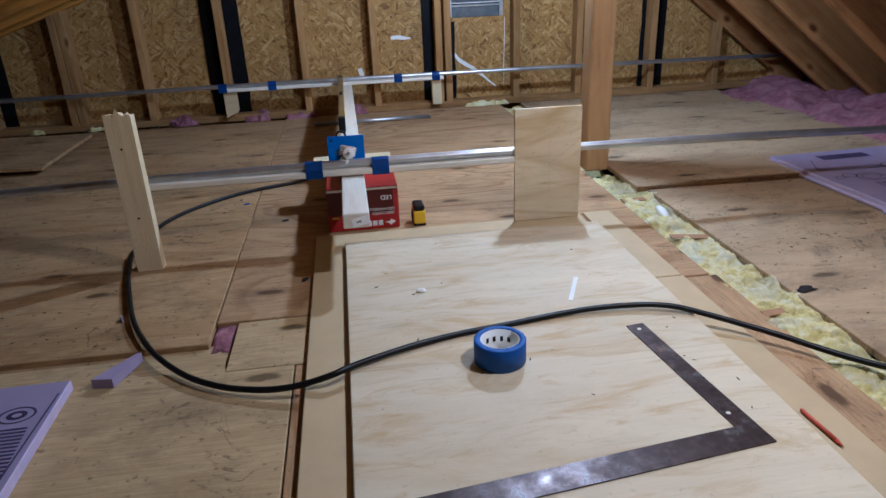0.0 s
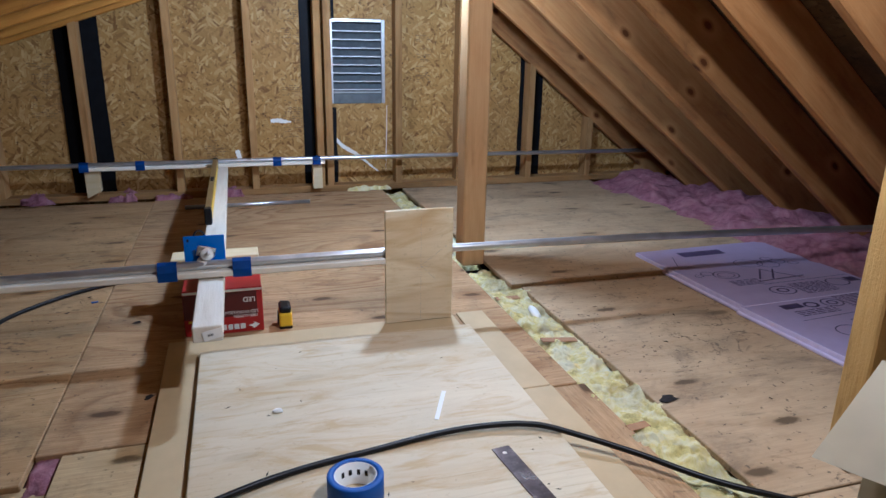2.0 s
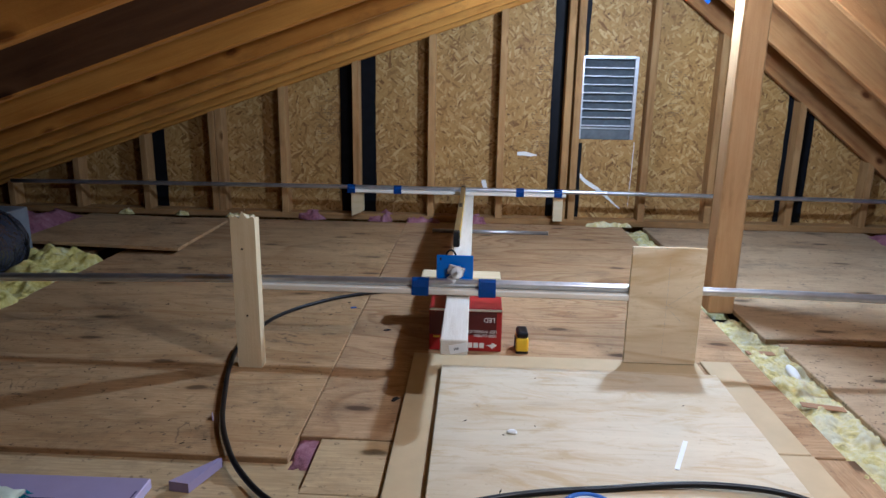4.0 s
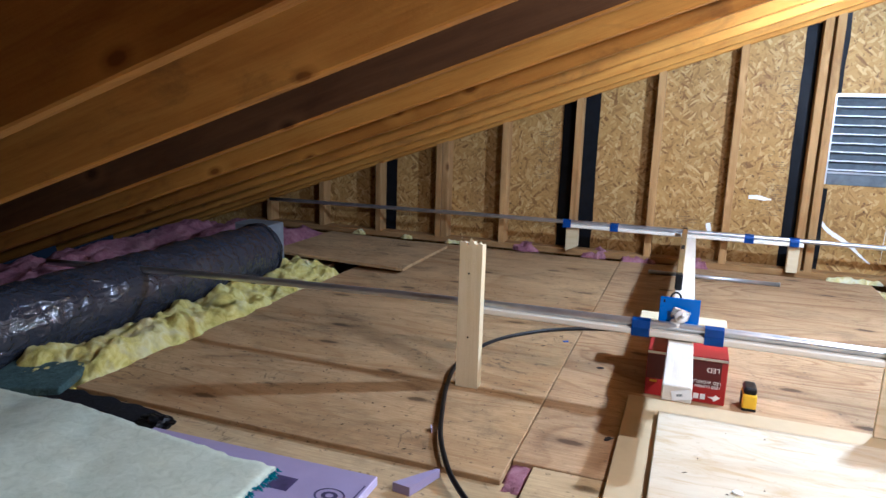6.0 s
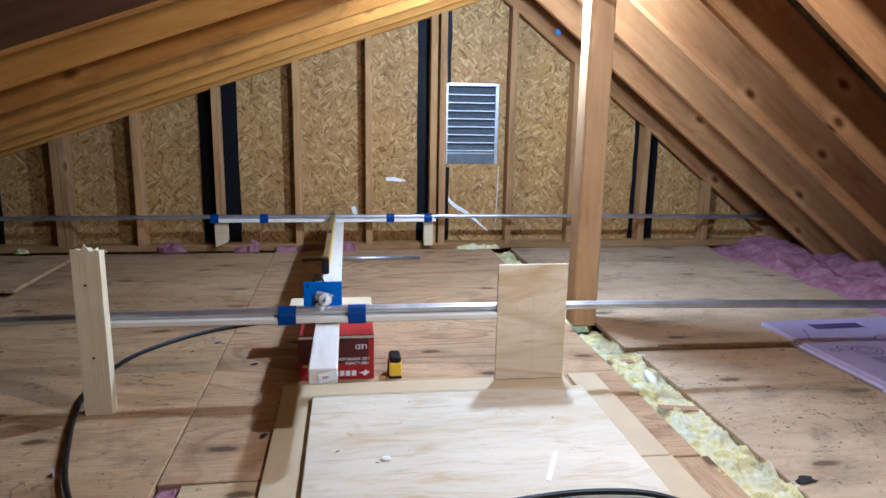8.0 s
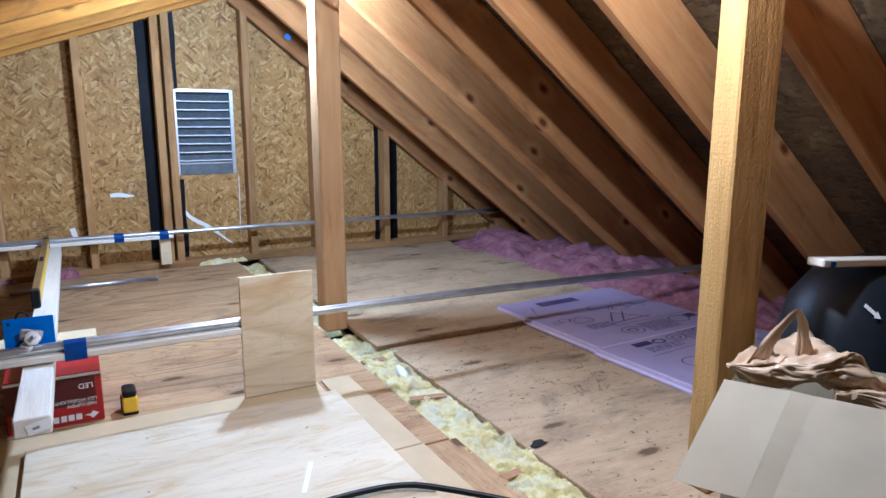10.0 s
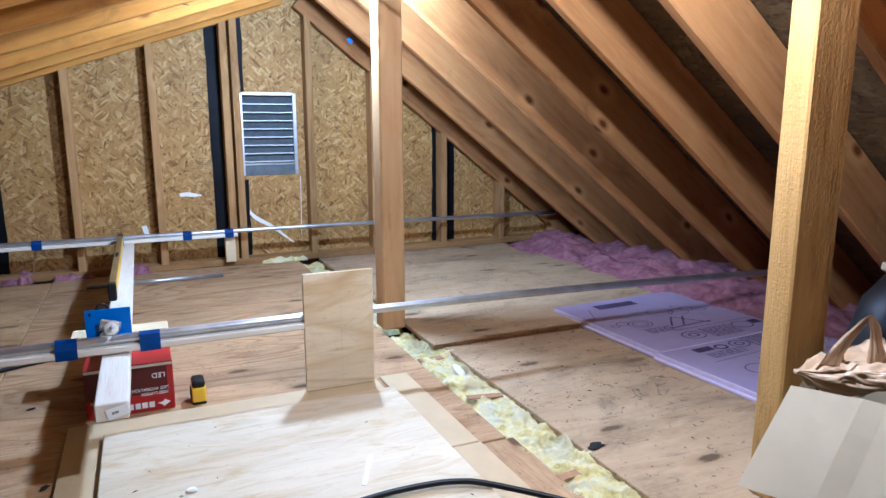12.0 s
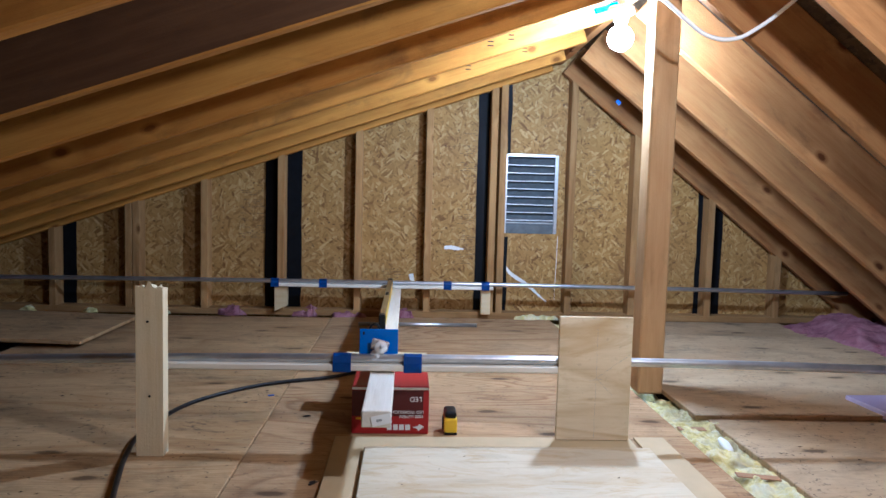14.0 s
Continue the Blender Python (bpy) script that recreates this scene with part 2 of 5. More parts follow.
def wool(name, light, mid, dark, scale=24.0, dust=0.0, cream=0.0, relief=0.7):
    n = Net(name)
    co = n.coords((1, 1, 1))
    a = n.noise(co, scale, 8, 0.7, 1.2).outputs[0]
    b = n.noise(co, scale * 0.25, 4, 0.6).outputs[0]
    f = n.noise(co, scale * 9, 3, 0.7, 2.0).outputs[0]
    col = n.ramp(a, ((0.28, dark), (0.48, mid), (0.68, light)))
    col = n.mix(n.ramp(b, ((0.5, (0, 0, 0)), (0.75, (dust,) * 3))), col, (0.22, 0.19, 0.13))
    c2 = n.noise(co, scale * 0.45, 5, 0.6, 0.8).outputs[0]
    col = n.mix(n.ramp(c2, ((0.50, (0, 0, 0)), (0.66, (cream,) * 3))), col, (0.72, 0.70, 0.53))
    m = n.n("ShaderNodeMath", i0=a, i1=f)
    m.operation = "ADD"
    n.bump(m.outputs[0], relief, 0.010)
    return n.done(col, 0.95, 0, 0.1)


M_RAFTER = lumber("rafter_fir", (0.220, 0.084, 0.023), (0.350, 0.155, 0.046), (0.45, 0.230, 0.078), knots=1.0, stain=0.60, stain_colour=(0.075, 0.038, 0.020))
M_RAFTER_WARM = lumber("rafter_fir_warm", (0.245, 0.092, 0.013), (0.41, 0.172, 0.024), (0.53, 0.255, 0.045), knots=0.7, stain=0.6)
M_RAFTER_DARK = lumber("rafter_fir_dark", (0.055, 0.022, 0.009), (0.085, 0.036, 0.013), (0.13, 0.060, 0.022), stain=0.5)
M_STUD = lumber("stud_fir", (0.20, 0.098, 0.030), (0.32, 0.172, 0.058), (0.45, 0.27, 0.105), stain=0.4)
M_POST = lumber("post_fir", (0.31, 0.170, 0.066), (0.42, 0.255, 0.112), (0.50, 0.330, 0.158), stain=0.3)
M_ROUGH = lumber("rough_post", (0.25, 0.125, 0.030), (0.40, 0.225, 0.062), (0.52, 0.325, 0.110), stain=0.75, relief=0.9)
M_WHITEWOOD = lumber("white_pine", (0.58, 0.46, 0.25), (0.645, 0.525, 0.305), (0.72, 0.62, 0.41), knots=0.5, stain=0.05)
M_PALE = lumber("pale_strip", (0.60, 0.52, 0.40), (0.72, 0.66, 0.55), (0.80, 0.75, 0.65), knots=0.3, stain=0.03)
M_FLOOR = plywood("floor_plywood", (0.50, 0.335, 0.165), (0.30, 0.160, 0.060), (0.38, 0.235, 0.106), stain=0.75, stain_colour=(0.055, 0.038, 0.024), scuff=0.75, patch=0.35)
M_FLOOR_GREY = plywood("floor_plywood_worn", (0.45, 0.325, 0.190), (0.28, 0.175, 0.085), (0.36, 0.245, 0.135), stain=0.80, stain_colour=(0.06, 0.045, 0.033), figure=0.4, fibre=0.18, patch=0.3, scuff=0.75)
M_FLOOR_RED = plywood("floor_plywood_red", (0.49, 0.322, 0.165), (0.25, 0.125, 0.048), (0.39, 0.235, 0.110), stain=0.55, figure=1.0, freq=6.5, scuff=0.5, patch=0.3)
M_FLOOR_TAN = plywood("floor_plywood_tan", (0.53, 0.39, 0.205), (0.38, 0.25, 0.11), (0.45, 0.32, 0.16), stain=0.55, figure=0.35, scuff=0.6, patch=0.3)
M_PANEL = plywood("new_plywood", (0.62, 0.54, 0.385), (0.48, 0.335, 0.16), (0.53, 0.415, 0.25), stain=0.22, figure=0.10, fibre=0.06, patch=0.72, stain_colour=(0.25, 0.16, 0.08), knots=0.12)
M_BOARD = plywood("board_plywood", (0.64, 0.54, 0.35), (0.46, 0.32, 0.14), (0.52, 0.40, 0.22), stain=0.2, figure=0.75, freq=1.8, knots=0.7, fibre=0.10, patch=0.6)
M_HARD = plain("tan_hardboard", (0.50, 0.38, 0.21), 0.55, vary=0.08, scale=9.0)
M_OSB = osb("strand_board", 0.90)
M_SHEATH = osb("roof_sheathing_dark", 0.75, 0.92)
M_BLACKTAPE = plain("black_flashing", (0.0045, 0.005, 0.0065), 0.6, spec=0.12, vary=0.3, scale=18.0, bump=0.3)
# shade of the cavity below the floor sheets, put into a dark colour
M_CAVITY_SHADE = plain("cavity_shade", (0.05, 0.035, 0.025), 0.9)


# ---- builders ----
def part(name, bm, material, parent=None, label="", m=None):
    me = bpy.data.meshes.new(name)
    bm.to_mesh(me)
    bm.free()
    mats = material if isinstance(material, (list, tuple)) else [material]
    for k in mats:
        me.materials.append(k)
    ob = new(name, me)
    if m is not None:
        ob.matrix_basis = m
    if parent is not None:
        ob.parent = parent
    if label:
        ob["label"] = label
    return ob


def empty(name, at=(0, 0, 0), label="", category="", group="", kind=""):
    ob = new(name)
    ob.location = at
    ob.empty_display_size = 0.1
    return tagged(ob, label, category, group, kind)


def box(bm, x0, x1, y0, y1, z0, z1, bevel=0.0, segs=1, index=0):
    g = bmesh.ops.create_cube(bm, size=1.0)
    for v in g["verts"]:
        v.co = Vector((x0 + (v.co.x + 0.5) * (x1 - x0), y0 + (v.co.y + 0.5) * (y1 - y0), z0 + (v.co.z + 0.5) * (z1 - z0)))
    faces = set(f for v in g["verts"] for f in v.link_faces)
    for f in faces:
        f.material_index = index
    if bevel:
        edges = list({e for v in g["verts"] for e in v.link_edges})
        bmesh.ops.bevel(bm, geom=edges, offset=bevel, segments=segs, affect="EDGES", profile=0.5)
    return bm


def cuboid(*a, **k):
    return box(bmesh.new(), *a, **k)


def tube(points, radius, sides=12, closed_ends=True):
    """A round bar swept along points, as a bmesh."""
    bm = bmesh.new()
    pts = [Vector(p) for p in points]
    rings = []
    up = Vector((0, 0, 1))
    for i, p in enumerate(pts):
        d = (pts[min(i + 1, len(pts) - 1)] - pts[max(i - 1, 0)]).normalized()
        side = d.cross(up)
        if side.length < 1e-3:
            side = d.cross(Vector((0, 1, 0)))
        side.normalize()
        top = side.cross(d)
        r = radius(i / (len(pts) - 1)) if callable(radius) else radius
        rings.append([bm.verts.new(p + r * (math.cos(a) * side + math.sin(a) * top)) for a in (2 * math.pi * k / sides for k in range(sides))])
    for a, b in zip(rings, rings[1:]):
        for k in range(sides):
            f = bm.faces.new((a[k], a[(k + 1) % sides], b[(k + 1) % sides], b[k]))
            f.smooth = True
    if closed_ends:
        bm.faces.new(rings[0])
        bm.faces.new(rings[-1][::-1])
    bmesh.ops.recalc_face_normals(bm, faces=bm.faces)
    return bm


def lathe(profile, steps=32):
    """A turned form from (radius, height) pairs round z."""
    bm = bmesh.new()
    rings = []
    for r, z in profile:
        rings.append([bm.verts.new((r * math.cos(a), r * math.sin(a), z)) for a in (2 * math.pi * k / steps for k in range(steps))])
    for a, b in zip(rings, rings[1:]):
        for k in range(steps):
            f = bm.faces.new((a[k], a[(k + 1) % steps], b[(k + 1) % steps], b[k]))
            f.smooth = True
    bmesh.ops.recalc_face_normals(bm, faces=bm.faces)
    return bm


def smooth_line(points, per=8):
    """Points along a soft curve through the given ones."""
    p = [Vector(q) for q in points]
    p = [p[0] * 2 - p[1]] + p + [p[-1] * 2 - p[-2]]
    out = []
    for i in range(1, len(p) - 2):
        for k in range(per):
            u = k / per
            a, b, c, d = p[i - 1], p[i], p[i + 1], p[i + 2]
            out.append(0.5 * ((2 * b) + (c - a) * u + (2 * a - 5 * b + 4 * c - d) * u * u + (3 * b - a - 3 * c + d) * u ** 3))
    out.append(p[-2])
    return out


PLANKS = {}


def plank(name, length, wide, thick, m, material, parent=None, label="", bevel=0.003):
    """A board, its length along local x from 0, its width along y and its thickness along z, both about 0."""
    key = (round(length, 3), round(wide, 3), round(thick, 3), material.name)
    if key in PLANKS:
        ob = new(name, PLANKS[key])
        ob.matrix_basis = m
        ob.parent = parent
        if label:
            ob["label"] = label
        return ob
    ob = part(name, cuboid(0, length, -wide / 2, wide / 2, -thick / 2, thick / 2, bevel=bevel), material, parent, label, m)
    PLANKS[key] = ob.data
    return ob


def span(a, b, roll=0.0):
    """The pose whose x runs from a towards b; z as far up as it can be."""
    a, b = Vector(a), Vector(b)
    x = (b - a).normalized()
    up = Vector((0, 0, 1)) if abs(x.z) < 0.99 else Vector((0, -1, 0))
    y = up.cross(x).normalized()
    z = x.cross(y)
    m = Matrix((x, y, z)).transposed().to_4x4()
    return Matrix.Translation(a) @ m @ pose(0, 0, 0, roll, 0, 0)


def lumpy(x0, x1, y0, y1, z, height, nx, ny, seed, rough=1.0, edge=0.35, turn=None, freq=7.0):
    """A soft pillowy mass of wool over a rectangle: rounded at its rim, lumpy above."""
    bm = bmesh.new()
    grid = []
    for i in range(nx + 1):
        row = []
        for j in range(ny + 1):
            u, v = i / nx, j / ny
            p = Vector((x0 + u * (x1 - x0), y0 + v * (y1 - y0), 0))
            q = p * freq + Vector((seed * 3.1, seed * 1.7, seed))
            lump = noise.fractal(q, 0.9, 2.0, 5) * 0.5 + 0.35 * noise.noise(q * 0.45) + 0.25 * abs(noise.noise(q * 2.1))
            rim = min(1.0, min(u, 1 - u) / edge) if edge else 1.0
            rimv = min(1.0, min(v, 1 - v) / 0.05)
            rim = math.sqrt(max(0.0, 1 - (1 - rim) ** 2)) * math.sqrt(max(0.0, 1 - (1 - rimv) ** 2))
            w = noise.noise_vector(q * 0.8) * 0.022 * rough
            row.append(bm.verts.new((p.x + w.x, p.y + w.y, z + rim * height * max(0.12, 0.75 + rough * lump))))
        grid.append(row)
    for i in range(nx):
        for j in range(ny):
            f = bm.faces.new((grid[i][j], grid[i + 1][j], grid[i + 1][j + 1], grid[i][j + 1]))
            f.smooth = True
    return bm


# ---- the attic's shell ----
SL, ZL = 0.345, 1.293        # low side of the roof: z = ZL + SL x
SR, ZR = 0.777, 1.635         # steep side: z = ZR - SR x
RIDGE_X = (ZR - ZL) / (SL + SR)
RIDGE_Z = ZL + SL * RIDGE_X
Y_BACK = -8.6
DEEP = 0.184


def low(x):
    return ZL + SL * x


def steep(x):
    return ZR - SR * x


def wall_gable(name, y0, y1, opening=None):
    """A gable wall of strand board with an optional rectangular opening through it."""
    up = 0.24
    xs = sorted({-4.0, RIDGE_X, 2.6} | ({opening[0], opening[1]} if opening else set()))
    bm = bmesh.new()

    def top(x):
        return min(low(x), steep(x)) + up

    def prism(pts):
        a = [bm.verts.new((x, y0, z)) for x, z in pts]
        b = [bm.verts.new((x, y1, z)) for x, z in pts]
        bm.faces.new(a)
        bm.faces.new(b[::-1])
        for k in range(len(pts)):
            j = (k + 1) % len(pts)
            bm.faces.new((a[k], b[k], b[j], a[j]))

    for xa, xb in zip(xs, xs[1:]):
        if opening and xa >= opening[0] - 1e-6 and xb <= opening[1] + 1e-6:
            prism([(xa, -0.3), (xb, -0.3), (xb, opening[2]), (xa, opening[2])])
            prism([(xa, opening[3]), (xb, opening[3]), (xb, top(xb)), (xa, top(xa))])
        else:
            prism([(xa, -0.3), (xb, -0.3), (xb, top(xb)), (xa, top(xa))])
    bmesh.ops.remove_doubles(bm, verts=bm.verts, dist=1e-5)
    bmesh.ops.recalc_face_normals(bm, faces=bm.faces)
    return part(name, bm, M_OSB)


VENT = (0.040, 0.332, 0.492, 0.925)
wall_north = tagged(wall_gable("wall_north", 0.089, 0.102, VENT), "gable wall of bare strand board between fir studs", "wall", kind="structure")
wall_south = tagged(wall_gable("wall_south", Y_BACK - 0.012, Y_BACK), "plain strand board gable wall", "wall", kind="structure")

# studs, their left edges along the wall
STUDS = (-3.27, -2.864, -2.457, -2.051, -2.010, -1.645, -1.228, -0.806, -0.418, -0.060, -0.008, 0.384, 0.752, 1.197, 1.603, 2.01)
for k, x in enumerate(STUDS):
    xc = x + 0.019
    z1 = min(low(xc), steep(xc)) + 0.10
    if z1 > 0.10:
        plank("stud", round(z1 - 0.03, 2), 0.0885, 0.038, Matrix.Translation((xc, 0.0445, 0.03)) @ pose(0, 0, 0, 0, -90, 0),
              M_STUD, wall_north)
plank("bottom_plate", 5.6, 0.088, 0.036, pose(-3.4, 0.0445, 0.016), M_STUD, wall_north)

# black flashing over the sheet seams
for x0, x1, z0, z1 in ((-2.50, -2.345, 0.0, 0.60), (-1.312, -1.108, 0.0, 1.02), (-0.124, -0.045, 0.0, 1.27), (0.042, 0.066, 0.93, 1.32), (0.040, 0.062, 0.02, 0.46), (1.168, 1.320, 0.0, 0.86)):
    bm = bmesh.new()
    rows = 14
    left, right = [], []
    for j in range(rows + 1):
        z = z0 + (z1 - z0) * j / rows
        w = 0.006 * noise.noise(Vector((x0 * 9, z * 7, 1)))
        w2 = 0.006 * noise.noise(Vector((x1 * 9, z * 7, 4)))
        left.append(bm.verts.new((x0 + w, 0.085 + 0.002 * noise.noise(Vector((z * 9, x0, 2))), z)))
        right.append(bm.verts.new((x1 + w2, 0.085 + 0.002 * noise.noise(Vector((z * 9, x1, 2))), z)))
    for j in range(rows):
        bm.faces.new((left[j], right[j], right[j + 1], left[j + 1]))
    part("flashing_strip", bm, M_BLACKTAPE, wall_north, "black adhesive flashing strip")


def roof_side(name, x_eave, rafters, label):
    """One side of the roof: sheathing, with rafters under it, each a part."""
    zr = RIDGE_Z
    ze = (low if x_eave < 0 else steep)(x_eave)
    run = Vector((RIDGE_X - x_eave, 0, zr - ze))
    length = run.length
    d = run.normalized()
    n = Vector((-d.z, 0, d.x)) if d.x > 0 else Vector((d.z, 0, -d.x))
    bm = bmesh.new()
    a = Vector((x_eave, 0, ze)) + n * DEEP
    b = Vector((RIDGE_X, 0, zr)) + n * DEEP + d * 0.10
    t = n * 0.013
    vs = [[bm.verts.new(p + Vector((0, y, 0))) for p in (a, b, b + t, a + t)] for y in (Y_BACK, 0.11)]
    for k in range(4):
        bm.faces.new((vs[0][k], vs[0][(k + 1) % 4], vs[1][(k + 1) % 4], vs[1][k]))
    bm.faces.new(vs[0][::-1])
    bm.faces.new(vs[1])
    bmesh.ops.recalc_face_normals(bm, faces=bm.faces)
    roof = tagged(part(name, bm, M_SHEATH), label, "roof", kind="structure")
    for y in rafters:
        start = Vector((x_eave, y + 0.019, ze)) + n * (DEEP / 2)
        end = start + d * (length - 0.03)
        m = span(start, end)
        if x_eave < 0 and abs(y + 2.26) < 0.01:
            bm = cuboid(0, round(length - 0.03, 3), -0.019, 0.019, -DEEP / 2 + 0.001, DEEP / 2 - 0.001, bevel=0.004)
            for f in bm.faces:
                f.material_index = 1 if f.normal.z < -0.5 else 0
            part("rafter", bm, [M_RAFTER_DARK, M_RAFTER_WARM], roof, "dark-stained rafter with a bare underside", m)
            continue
        plank("rafter", round(length - 0.03, 3), 0.038, DEEP - 0.002, m, M_RAFTER_WARM if x_eave < 0 else M_RAFTER, roof, bevel=0.004)
    return roof


LOW_Y = [0.0, -0.30, -0.70, -1.10, -1.49, -1.88, -2.26, -2.68, -3.085, -3.49, -3.90, -4.31, -4.71, -5.12, -5.53, -5.93, -6.34, -6.75, -7.15, -7.56, -7.97, -8.37]
STEEP_Y = [-0.0, -0.40, -0.81, -1.215, -1.62, -2.02, -2.42, -2.83, -3.23, -3.64, -4.05, -4.45, -4.86, -5.27, -5.67, -6.08, -6.48, -6.89, -7.30, -7.70, -8.11]
roof_west = roof_side("roof_west", -3.9, LOW_Y, "fir rafters under dark strand board roof sheathing")
roof_east = roof_side("roof_east", 2.45, STEEP_Y, "steep fir rafters under dark roof sheathing")
plank("ridge_board", abs(Y_BACK) - 0.02, 0.036, 0.20, pose(RIDGE_X, Y_BACK + 0.01, RIDGE_Z + 0.125, 0, 0, 90), M_RAFTER, roof_west)

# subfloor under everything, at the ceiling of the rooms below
subfloor = tagged(part("floor", cuboid(-4.0, 2.6, Y_BACK, 0.10, -0.24, -0.20), M_CAVITY_SHADE), "attic floor of stained plywood sheets over joists", "floor", kind="structure")
SHEET = 0.018


def sheet(x0, x1, y0, y1, top, material, label="", thick=SHEET, tilt=(0, 0), along="x", name="plywood_sheet", parent=subfloor):
    w, h = x1 - x0, y1 - y0
    m = Matrix.Translation(((x0 + x1) / 2, (y0 + y1) / 2, top - thick / 2)) @ pose(0, 0, 0, tilt[0], tilt[1], 0)
    if along == "y":
        m = m @ pose(0, 0, 0, 0, 0, 90)
        w, h = h, w
    return part(name, cuboid(-w / 2, w / 2, -h / 2, h / 2, -thick / 2, thick / 2, bevel=0.002), material, parent, label, m)


G = 0.0015
sheet(-2.17, -0.92 - G, -2.500, -1.268, 0.0, M_FLOOR)
sheet(-2.16, -0.92 - G, -1.265, -0.047, -0.001, M_FLOOR)
sheet(-3.5, -2.30, -0.90, -0.047, -0.004, M_FLOOR)
sheet(-0.92 + G, 0.305, -2.405, -1.166, 0.0, M_FLOOR_RED)
sheet(-0.92 + G, 0.300, -1.163, -0.005, 0.0, M_FLOOR_RED)
sheet(-0.868, -0.64, -2.62, -2.409, -0.002, M_FLOOR_TAN, along="x")
sheet(-0.638, 0.322, -3.60, -2.409, -0.002, M_FLOOR_RED, along="y")
sheet(-0.725, -0.64, -3.60, -2.623, -0.003, M_FLOOR_RED, along="y")
sheet(-2.52, -0.728, -3.60, -2.600, -0.004, M_FLOOR_TAN)
sheet(-2.52, -0.872, -2.597, -2.487, -0.014, M_FLOOR_TAN)
sheet(-2.52, 0.285, -8.5, -3.603, -0.004, M_FLOOR_TAN)
sheet(0.443, 1.64, -2.92, -1.702, 0.0, M_FLOOR_GREY)
sheet(0.403, 1.64, -1.722, -0.487, 0.016, M_FLOOR_GREY, tilt=(0.25, 0.0))
sheet(0.42, 1.64, -0.484, -0.005, 0.0, M_FLOOR_GREY)
sheet(0.452, 1.64, -8.5, -2.923, -0.002, M_FLOOR_GREY)

# ---- more materials ----
M_PIPE = plain("galvanised_conduit", (0.58, 0.60, 0.63), 0.34, 0.9, 0.5, vary=0.15, scale=14.0, bump=0.05)
M_STEEL = plain("bright_steel", (0.70, 0.71, 0.73), 0.28, 1.0, 0.5, vary=0.1)
M_ALU = plain("vent_aluminium", (0.48, 0.50, 0.52), 0.38, 0.8, 0.5, vary=0.12)
# bent blade lips: reflected light is put into their near-white colour
M_LIT_LIP = plain("lit_blade_edge", (0.74, 0.76, 0.78), 0.4, 0.2)
M_VENTDARK = plain("vent_blade", (0.10, 0.115, 0.125), 0.5, 0.3, 0.4, vary=0.2)
M_BLUETAPE = plain("blue_painters_tape", (0.006, 0.075, 0.34), 0.55, vary=0.12, scale=60.0, bump=0.2)
M_BLUEPAINT = plain("blue_enamel", (0.008, 0.13, 0.52), 0.32, vary=0.05)
M_WHITE = plain("white_plastic", (0.78, 0.78, 0.76), 0.4, vary=0.05)
M_PAPER = plain("white_paper", (0.80, 0.80, 0.78), 0.7, vary=0.04)
M_BLACK = plain("black_rubber", (0.007, 0.007, 0.008), 0.40, spec=0.25, vary=0.3, scale=50.0)
M_CLOTH = plain("black_cloth", (0.016, 0.016, 0.018), 0.95, spec=0.05, vary=0.35, scale=120.0, bump=0.5)
M_INK = plain("black_ink", (0.022, 0.019, 0.018), 0.75, spec=0.15, vary=0.2)
M_STAMP = plain("faded_stamp_ink", (0.13, 0.085, 0.045), 0.7, vary=0.3, scale=80.0)
M_YELLOW = plain("yellow_plastic", (0.80, 0.52, 0.01), 0.35, vary=0.04)
M_RED = plain("red_print_card", (0.36, 0.015, 0.014), 0.42, vary=0.25, scale=4.0, bump=0.03)
M_REDDARK = plain("dark_red_print", (0.07, 0.006, 0.006), 0.42, vary=0.2, scale=5.0, bump=0.03)
M_PENCIL = plain("red_paint", (0.48, 0.07, 0.035), 0.45)
M_FOAM = plain("lavender_foam", (0.335, 0.28, 0.43), 0.6, vary=0.06, scale=12.0, bump=0.08)
M_FOAMEDGE = plain("foam_cut_edge", (0.52, 0.45, 0.63), 0.75, vary=0.08, scale=40.0, bump=0.3)
M_PRINT = plain("foam_print", (0.06, 0.045, 0.11), 0.6, vary=0.3)
M_YWOOL = wool("yellow_glass_wool", (0.84, 0.78, 0.36), (0.72, 0.62, 0.17), (0.42, 0.33, 0.06), scale=15.0, dust=0.30, cream=0.5)
M_DWOOL = wool("dusty_glass_wool", (0.84, 0.80, 0.60), (0.76, 0.66, 0.27), (0.30, 0.23, 0.09), scale=18.0, dust=0.85, cream=0.85)
M_PWOOL = wool("pink_glass_wool", (0.43, 0.22, 0.25), (0.31, 0.130, 0.165), (0.15, 0.055, 0.072), scale=14.0, dust=0.3)
M_CARD = plain("pale_cardboard", (0.61, 0.545, 0.40), 0.75, vary=0.06, scale=7.0, bump=0.15)
M_DUCTBOX = plain("grey_sheet_metal", (0.26, 0.29, 0.32), 0.45, 0.5, vary=0.2, scale=8.0)
M_RUG = wool("pale_green_carpet", (0.66, 0.70, 0.56), (0.58, 0.62, 0.48), (0.48, 0.52, 0.39), scale=34.0, relief=0.15)
M_TEAL = wool("teal_carpet_pile", (0.06, 0.36, 0.42), (0.02, 0.20, 0.26), (0.01, 0.09, 0.12), scale=60.0)
M_MAT = wool("dark_green_carpet", (0.13, 0.20, 0.19), (0.08, 0.13, 0.125), (0.04, 0.065, 0.065), scale=60.0)
M_POLY = plain("black_polythene", (0.010, 0.014, 0.020), 0.46, 0.0, 0.45, vary=0.3, scale=9.0, bump=0.6)
